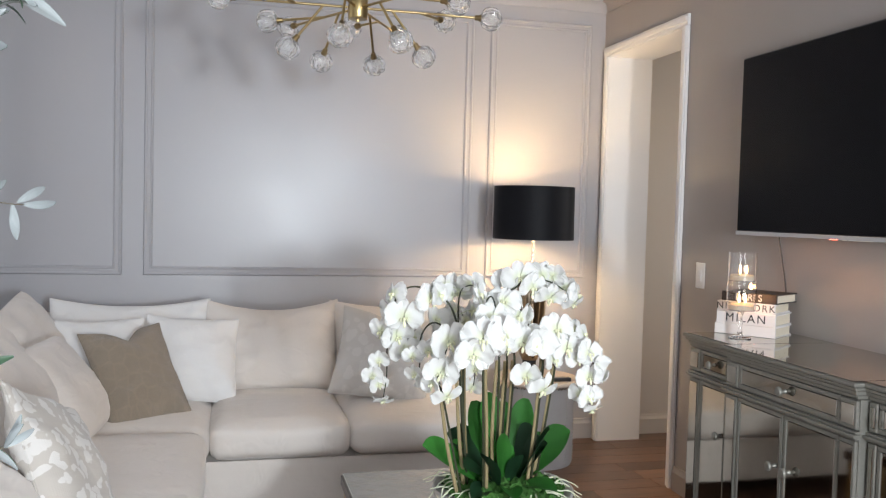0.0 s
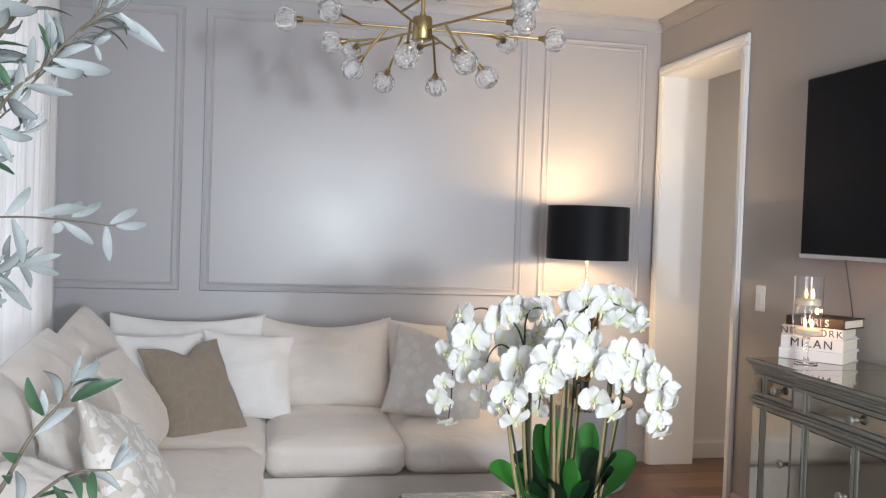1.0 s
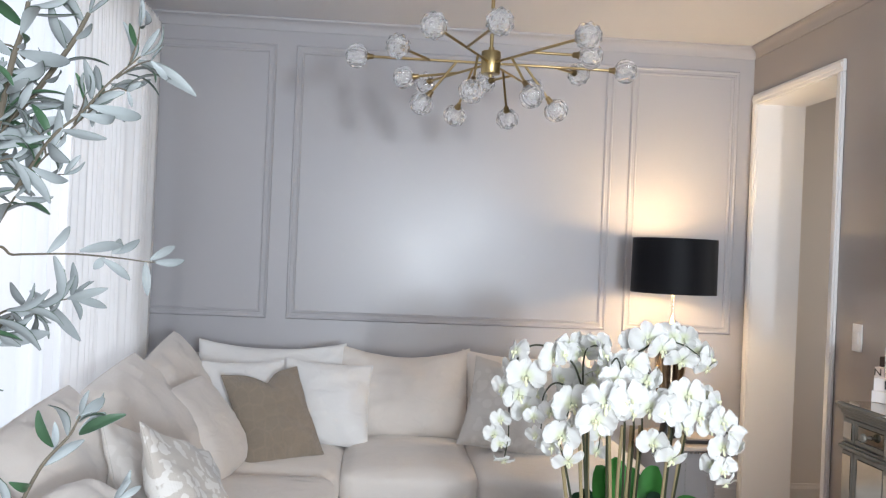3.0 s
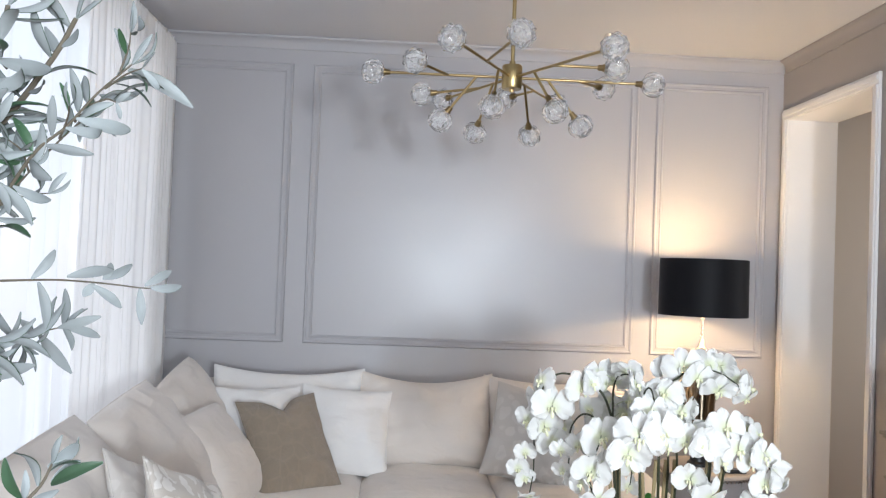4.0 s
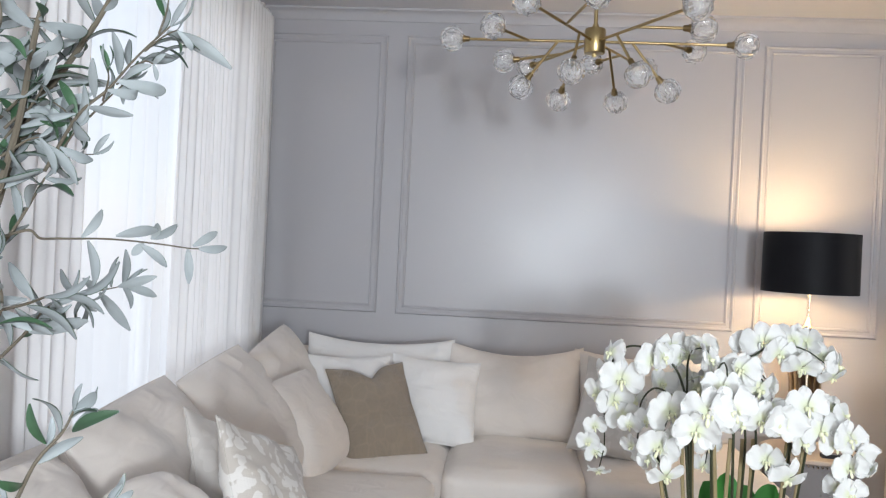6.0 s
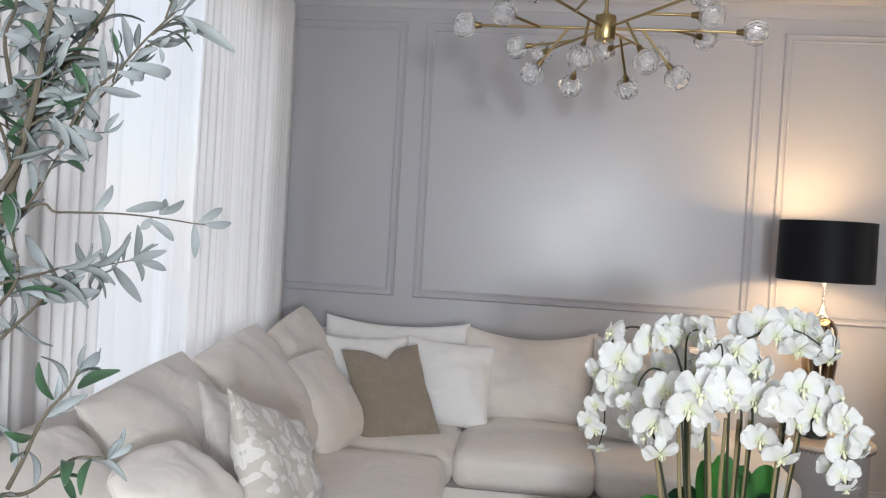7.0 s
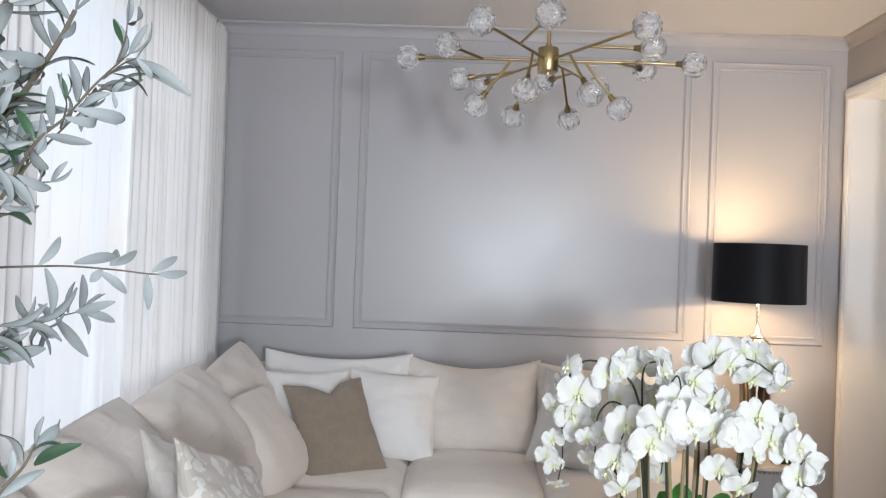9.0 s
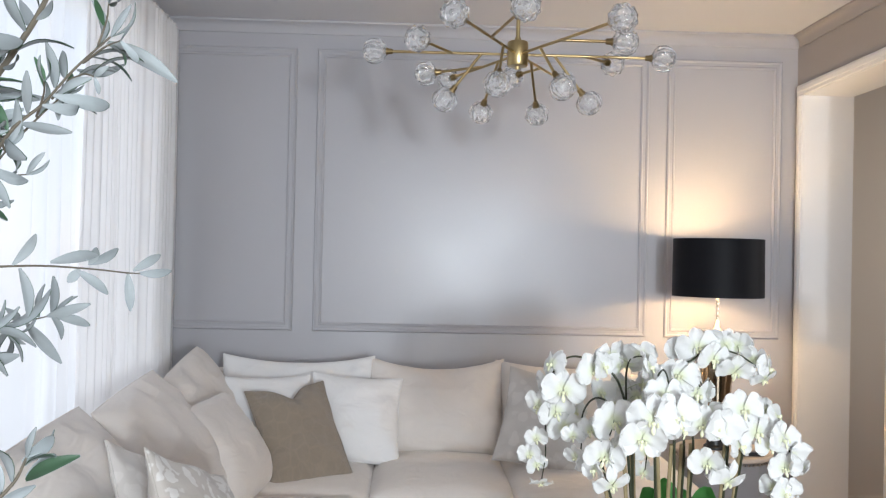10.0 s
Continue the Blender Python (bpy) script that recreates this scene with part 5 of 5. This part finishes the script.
# ---- olive tree ----
def olive_tree():
    rnd = random.Random(5)
    tx, ty = -2.62, -3.26
    ob = thing("olive_tree", (tx, ty, 0), "faux olive tree with silvery green leaves in a pot", "olive tree")
    part("pot", lathe(((0, 0), (0.12, 0), (0.13, 0.01), (0.16, 0.30), (0.165, 0.31), (0.15, 0.31), (0.14, 0.27), (0, 0.265)), (tx, ty, 0), 32), M_POT, ob, smooth=True)
    part("soil", lathe(((0, 0.285), (0.14, 0.28), (0.14, 0.268), (0, 0.268)), (tx, ty, 0), 24), M_SOIL, ob)
    leaves = []
    for k, (ln, wd) in enumerate(((0.074, 0.017), (0.066, 0.014), (0.084, 0.018), (0.052, 0.013), (0.070, 0.018))):
        bm = bmesh.new()
        nv, rows = 7, []
        bend = (0.010, -0.006, 0.016, 0.004, -0.012)[k]
        for s, lay in ((0, 0.0006), (1, -0.0006)):
            rr = []
            for j in range(nv + 1):
                v = j / nv
                w = wd / 2 * math.sin(math.pi * (0.04 + 0.93 * v)) ** 0.75
                z = lay + bend * math.sin(math.pi * v * 0.9) - (0.006 * v * v)
                rr.append([bm.verts.new((ln * v, u * w, z + abs(u) * w * 0.30)) for u in (-1, -0.45, 0, 0.45, 1)])
            for a, b in zip(rr, rr[1:]):
                for i in range(4):
                    f = bm.faces.new((a[i], a[i + 1], b[i + 1], b[i]) if s else (a[i + 1], a[i], b[i], b[i + 1]))
                    f.material_index = s
            rows.append(rr)
        me = bpy.data.meshes.new("leaf")
        bm.normal_update()
        for f in bm.faces:
            if (f.normal.z > 0) != (f.material_index == 0):
                f.normal_flip()
        bm.to_mesh(me)
        bm.free()
        me.materials.append(M_OLIVE_T), me.materials.append(M_OLIVE_B)
        me.shade_smooth()
        leaves.append(me)

    def place_leaf(p, d, flip, size=1.0):
        d = d.normalized()
        up = Vector((rnd.uniform(-0.5, 0.5), rnd.uniform(-0.5, 0.5), 1.0 if not flip else -1.0))
        if flip:
            up = Vector((0.35 + rnd.uniform(-0.5, 0.5), 0.9, -0.2 + rnd.uniform(-0.5, 0.5)))
        side = up.cross(d)
        side = side.normalized() if side.length > 1e-4 else d.orthogonal().normalized()
        nrm = d.cross(side)
        m = Matrix((d, side, nrm)).transposed().to_4x4()
        piece("leaf", leaves[rnd.randrange(5)], Matrix.Translation(p) @ m @ Matrix.Diagonal((size, size, size, 1)), ob)

    def branch(points, r0, r1, gap, start=0.0, name="branch", spread=0.9, silver=0.64, end=True, size=1.0):
        line = curve(points, 7)
        part(name, tube(line, r0, r1, 7), M_BARK, ob, smooth=True)
        length = sum((b - a).length for a, b in zip(line, line[1:]))
        done, want, side = 0.0, length * start + gap * rnd.random(), 1
        for a, b in zip(line, line[1:]):
            d = (b - a).normalized()
            done += (b - a).length
            while done > want and gap:
                want += gap * rnd.uniform(0.75, 1.3)
                side = -side
                out = Vector((rnd.uniform(-1, 1), rnd.uniform(-1, 1), rnd.uniform(-0.9, 0.9)))
                out -= d * out.dot(d)
                out = out.normalized() * spread
                place_leaf(b + out * 0.003, d * rnd.uniform(0.2, 0.9) + out, rnd.random() < silver, size * rnd.uniform(0.8, 1.15))
        if end:
            place_leaf(line[-1], line[-1] - line[-2] + Vector((0, 0, rnd.uniform(-0.01, 0.01))), True, size * 0.7)
            place_leaf(line[-1], (line[-1] - line[-2]).normalized() + Vector((0.2, 0, 0.7)), True, size * 0.62)

    V = Vector

    def leaf_between(a, b, silver=True):
        """A single leaf from its stalk to its tip."""
        d = b - a
        up = V((rnd.uniform(-0.4, 0.4), 0.9 if silver else -0.9, rnd.uniform(-0.3, 0.3)))
        side = up.cross(d).normalized()
        m = Matrix((d.normalized(), side, d.normalized().cross(side))).transposed().to_4x4()
        k = d.length / 0.074
        piece("leaf", leaves[0], Matrix.Translation(a) @ m @ Matrix.Diagonal((k, max(0.8, k), k, 1)), ob)

    fork = V((-2.60, -3.20, 1.06))
    branch((V((tx, ty, 0.27)), V((tx - 0.01, ty + 0.02, 0.6)), V((tx, ty + 0.05, 0.85)), fork), 0.022, 0.013, 0, name="trunk", end=False)
    branch((fork, V((-2.585, -3.20, 1.17)), V((-2.547, -3.200, 1.297))), 0.009, 0.006, 0.03, 0.3, end=False)
    branch((fork, V((-2.60, -3.22, 1.2)), V((-2.528, -3.220, 1.328))), 0.007, 0.005, 0.03, 0.3, end=False)
    # main stem
    branch((V((-2.547, -3.200, 1.297)), V((-2.519, -3.200, 1.395)), V((-2.493, -3.200, 1.446)), V((-2.458, -3.200, 1.490)), V((-2.411, -3.200, 1.562)), V((-2.389, -3.200, 1.607))), 0.0058, 0.0030, 0.014, 0.04, silver=0.72)
    # second stem
    branch((V((-2.528, -3.220, 1.328)), V((-2.492, -3.240, 1.421)), V((-2.465, -3.260, 1.519)), V((-2.449, -3.270, 1.561)), V((-2.443, -3.270, 1.599))), 0.0050, 0.0030, 0.013, 0.04, silver=0.65)
    # slanting twig
    branch((V((-2.479, -3.200, 1.354)), V((-2.425, -3.220, 1.427)), V((-2.391, -3.210, 1.464)), V((-2.357, -3.200, 1.511)), V((-2.315, -3.200, 1.551))), 0.0026, 0.0012, 0.014, 0.04, silver=0.78)
    # low arching twig
    branch((V((-2.562, -3.200, 1.220)), V((-2.517, -3.200, 1.277)), V((-2.478, -3.200, 1.345))), 0.0030, 0.0015, 0.018, 0.04, silver=0.60)
    # second level twig
    branch((V((-2.554, -3.200, 1.077)), V((-2.530, -3.150, 1.125)), V((-2.534, -3.080, 1.160)), V((-2.526, -3.000, 1.174)), V((-2.486, -2.940, 1.188))), 0.0026, 0.0010, 0.015, 0.04, silver=0.75)
    # third level twig
    branch((V((-2.558, -3.200, 1.157)), V((-2.521, -3.160, 1.171)), V((-2.515, -3.100, 1.180)), V((-2.501, -3.050, 1.170))), 0.0026, 0.0010, 0.018, 0.04, silver=0.70)
    # low shoot
    branch((V((-2.388, -3.420, 0.943)), V((-2.366, -3.430, 0.978)), V((-2.336, -3.440, 1.034)), V((-2.308, -3.440, 1.068)), V((-2.297, -3.440, 1.091))), 0.0030, 0.0012, 0.022, 0.04, silver=0.35, size=0.72)
    # low shoot
    branch((V((-2.408, -3.400, 0.927)), V((-2.360, -3.420, 0.942)), V((-2.299, -3.440, 0.990)), V((-2.253, -3.450, 0.997))), 0.0030, 0.0012, 0.020, 0.04, silver=0.45, size=0.72)
    # upper left twig
    branch((V((-2.515, -3.260, 1.433)), V((-2.499, -3.300, 1.485)), V((-2.472, -3.320, 1.525)), V((-2.482, -3.320, 1.568))), 0.0030, 0.0015, 0.018, 0.04, silver=0.75)
    # left twig
    branch((V((-2.544, -3.200, 1.304)), V((-2.526, -3.250, 1.356)), V((-2.519, -3.300, 1.411))), 0.0030, 0.0015, 0.020, 0.04, silver=0.50)
    # left twig
    branch((V((-2.565, -3.200, 1.116)), V((-2.519, -3.220, 1.169)), V((-2.518, -3.240, 1.233))), 0.0030, 0.0015, 0.020, 0.04, silver=0.50)
    # long level twig with a few single leaves
    branch((V((-2.535, -3.205, 1.262)), V((-2.495, -3.205, 1.274)), V((-2.481, -3.200, 1.264)), V((-2.473, -3.170, 1.264)), V((-2.426, -3.120, 1.266)), V((-2.372, -3.080, 1.262)), V((-2.335, -3.050, 1.257)), V((-2.315, -3.030, 1.257))), 0.0022, 0.0009, 0, end=False)
    leaf_between(V((-2.450, -3.150, 1.267)), V((-2.416, -3.160, 1.307)))
    leaf_between(V((-2.441, -3.150, 1.263)), V((-2.423, -3.160, 1.201)))
    leaf_between(V((-2.415, -3.120, 1.271)), V((-2.348, -3.130, 1.283)))
    leaf_between(V((-2.377, -3.090, 1.269)), V((-2.333, -3.100, 1.291)))
    leaf_between(V((-2.388, -3.100, 1.260)), V((-2.342, -3.110, 1.230)))
    leaf_between(V((-2.388, -3.090, 1.262)), V((-2.400, -3.100, 1.244)))
    leaf_between(V((-2.337, -3.050, 1.257)), V((-2.329, -3.060, 1.204)))
    leaf_between(V((-2.333, -3.040, 1.260)), V((-2.292, -3.050, 1.284)))
    leaf_between(V((-2.325, -3.040, 1.257)), V((-2.276, -3.050, 1.261)))
    leaf_between(V((-2.376, -3.090, 1.269)), V((-2.362, -3.100, 1.292)))
    leaf_between(V((-2.486, -2.940, 1.188)), V((-2.424, -2.950, 1.174)))
    leaf_between(V((-2.488, -2.940, 1.188)), V((-2.466, -2.950, 1.152)))
    leaf_between(V((-2.297, -3.440, 1.070)), V((-2.245, -3.450, 1.096)), False)
    leaf_between(V((-2.297, -3.440, 1.073)), V((-2.265, -3.450, 1.097)))
    leaf_between(V((-2.301, -3.440, 1.087)), V((-2.267, -3.450, 1.114)))
    leaf_between(V((-2.325, -3.440, 1.055)), V((-2.340, -3.450, 1.097)), False)
    # side shoots of the two stems
    for k in range(11):
        z = rnd.uniform(1.32, 1.70)
        c = V((-2.56 + 0.30 * (z - 1.30) + rnd.uniform(-0.05, 0.02), -3.21 + rnd.uniform(-0.05, 0.03), z))
        e = c + V((rnd.uniform(-0.05, 0.07), rnd.uniform(-0.06, 0.06), rnd.uniform(0.0, 0.10)))
        branch((c, c.lerp(e, 0.5) + V((0.008, 0, 0.008)), e), 0.0022, 0.0010, 0.018, 0.05, size=rnd.uniform(0.85, 1.15), silver=0.72)
    for k in range(9):
        c = V((-2.475, -3.20, 1.36)).lerp(V((-2.33, -3.20, 1.54)), k / 8)
        e = c + V((rnd.uniform(-0.01, 0.06), rnd.uniform(-0.05, 0.04), rnd.uniform(-0.02, 0.06)))
        branch((c, c.lerp(e, 0.5) + V((0.004, 0, 0.006)), e), 0.0016, 0.0008, 0.024, 0.1, size=0.72, silver=0.7)
    for k in range(10):
        z = rnd.uniform(1.00, 1.40)
        c = V((-2.61, -3.20 + rnd.uniform(-0.05, 0.05), z))
        e = c + V((rnd.uniform(-0.08, 0.05), rnd.uniform(-0.08, 0.08), rnd.uniform(-0.02, 0.08)))
        branch((c, c.lerp(e, 0.5) + V((0, 0, 0.01)), e), 0.0025, 0.0011, 0.02, 0.1, silver=0.4)


olive_tree()

# ---- plank floor ----
floor = thing("floor", (0, 0, 0), "dark walnut plank floor", "floor", kind="structure")
part("subfloor", boxes((LEFT_X - 0.12, 1.5, FRONT_Y - 0.12, 0.14, -0.12, -0.012)), M_DARKBOOK, floor)
_rnd = random.Random(9)
_meshes = {}
_y = 0.14
while _y > FRONT_Y:
    _h = 0.127
    _x = LEFT_X - 0.1 - _rnd.uniform(0, 1.2)
    while _x < 1.5:
        _len = _rnd.choice((0.9, 1.2, 1.5, 1.8))
        _x0, _x1 = max(_x, LEFT_X - 0.12), min(_x + _len, 1.5)
        if _x1 - _x0 > 0.02:
            _key = round(_x1 - _x0, 3)
            if _key not in _meshes:
                _meshes[_key] = mesh_of("plank", boxes((-_key / 2, _key / 2, -_h / 2, _h / 2, -0.012, 0.0), bevel=0.0012), M_WOOD)
            piece("plank", _meshes[_key], Matrix.Translation(((_x0 + _x1) / 2, _y - _h / 2, _rnd.uniform(-0.0004, 0))) @ Matrix.Diagonal((0.9985, 0.989, 1, 1)), floor)
        _x += _len
    _y -= _h
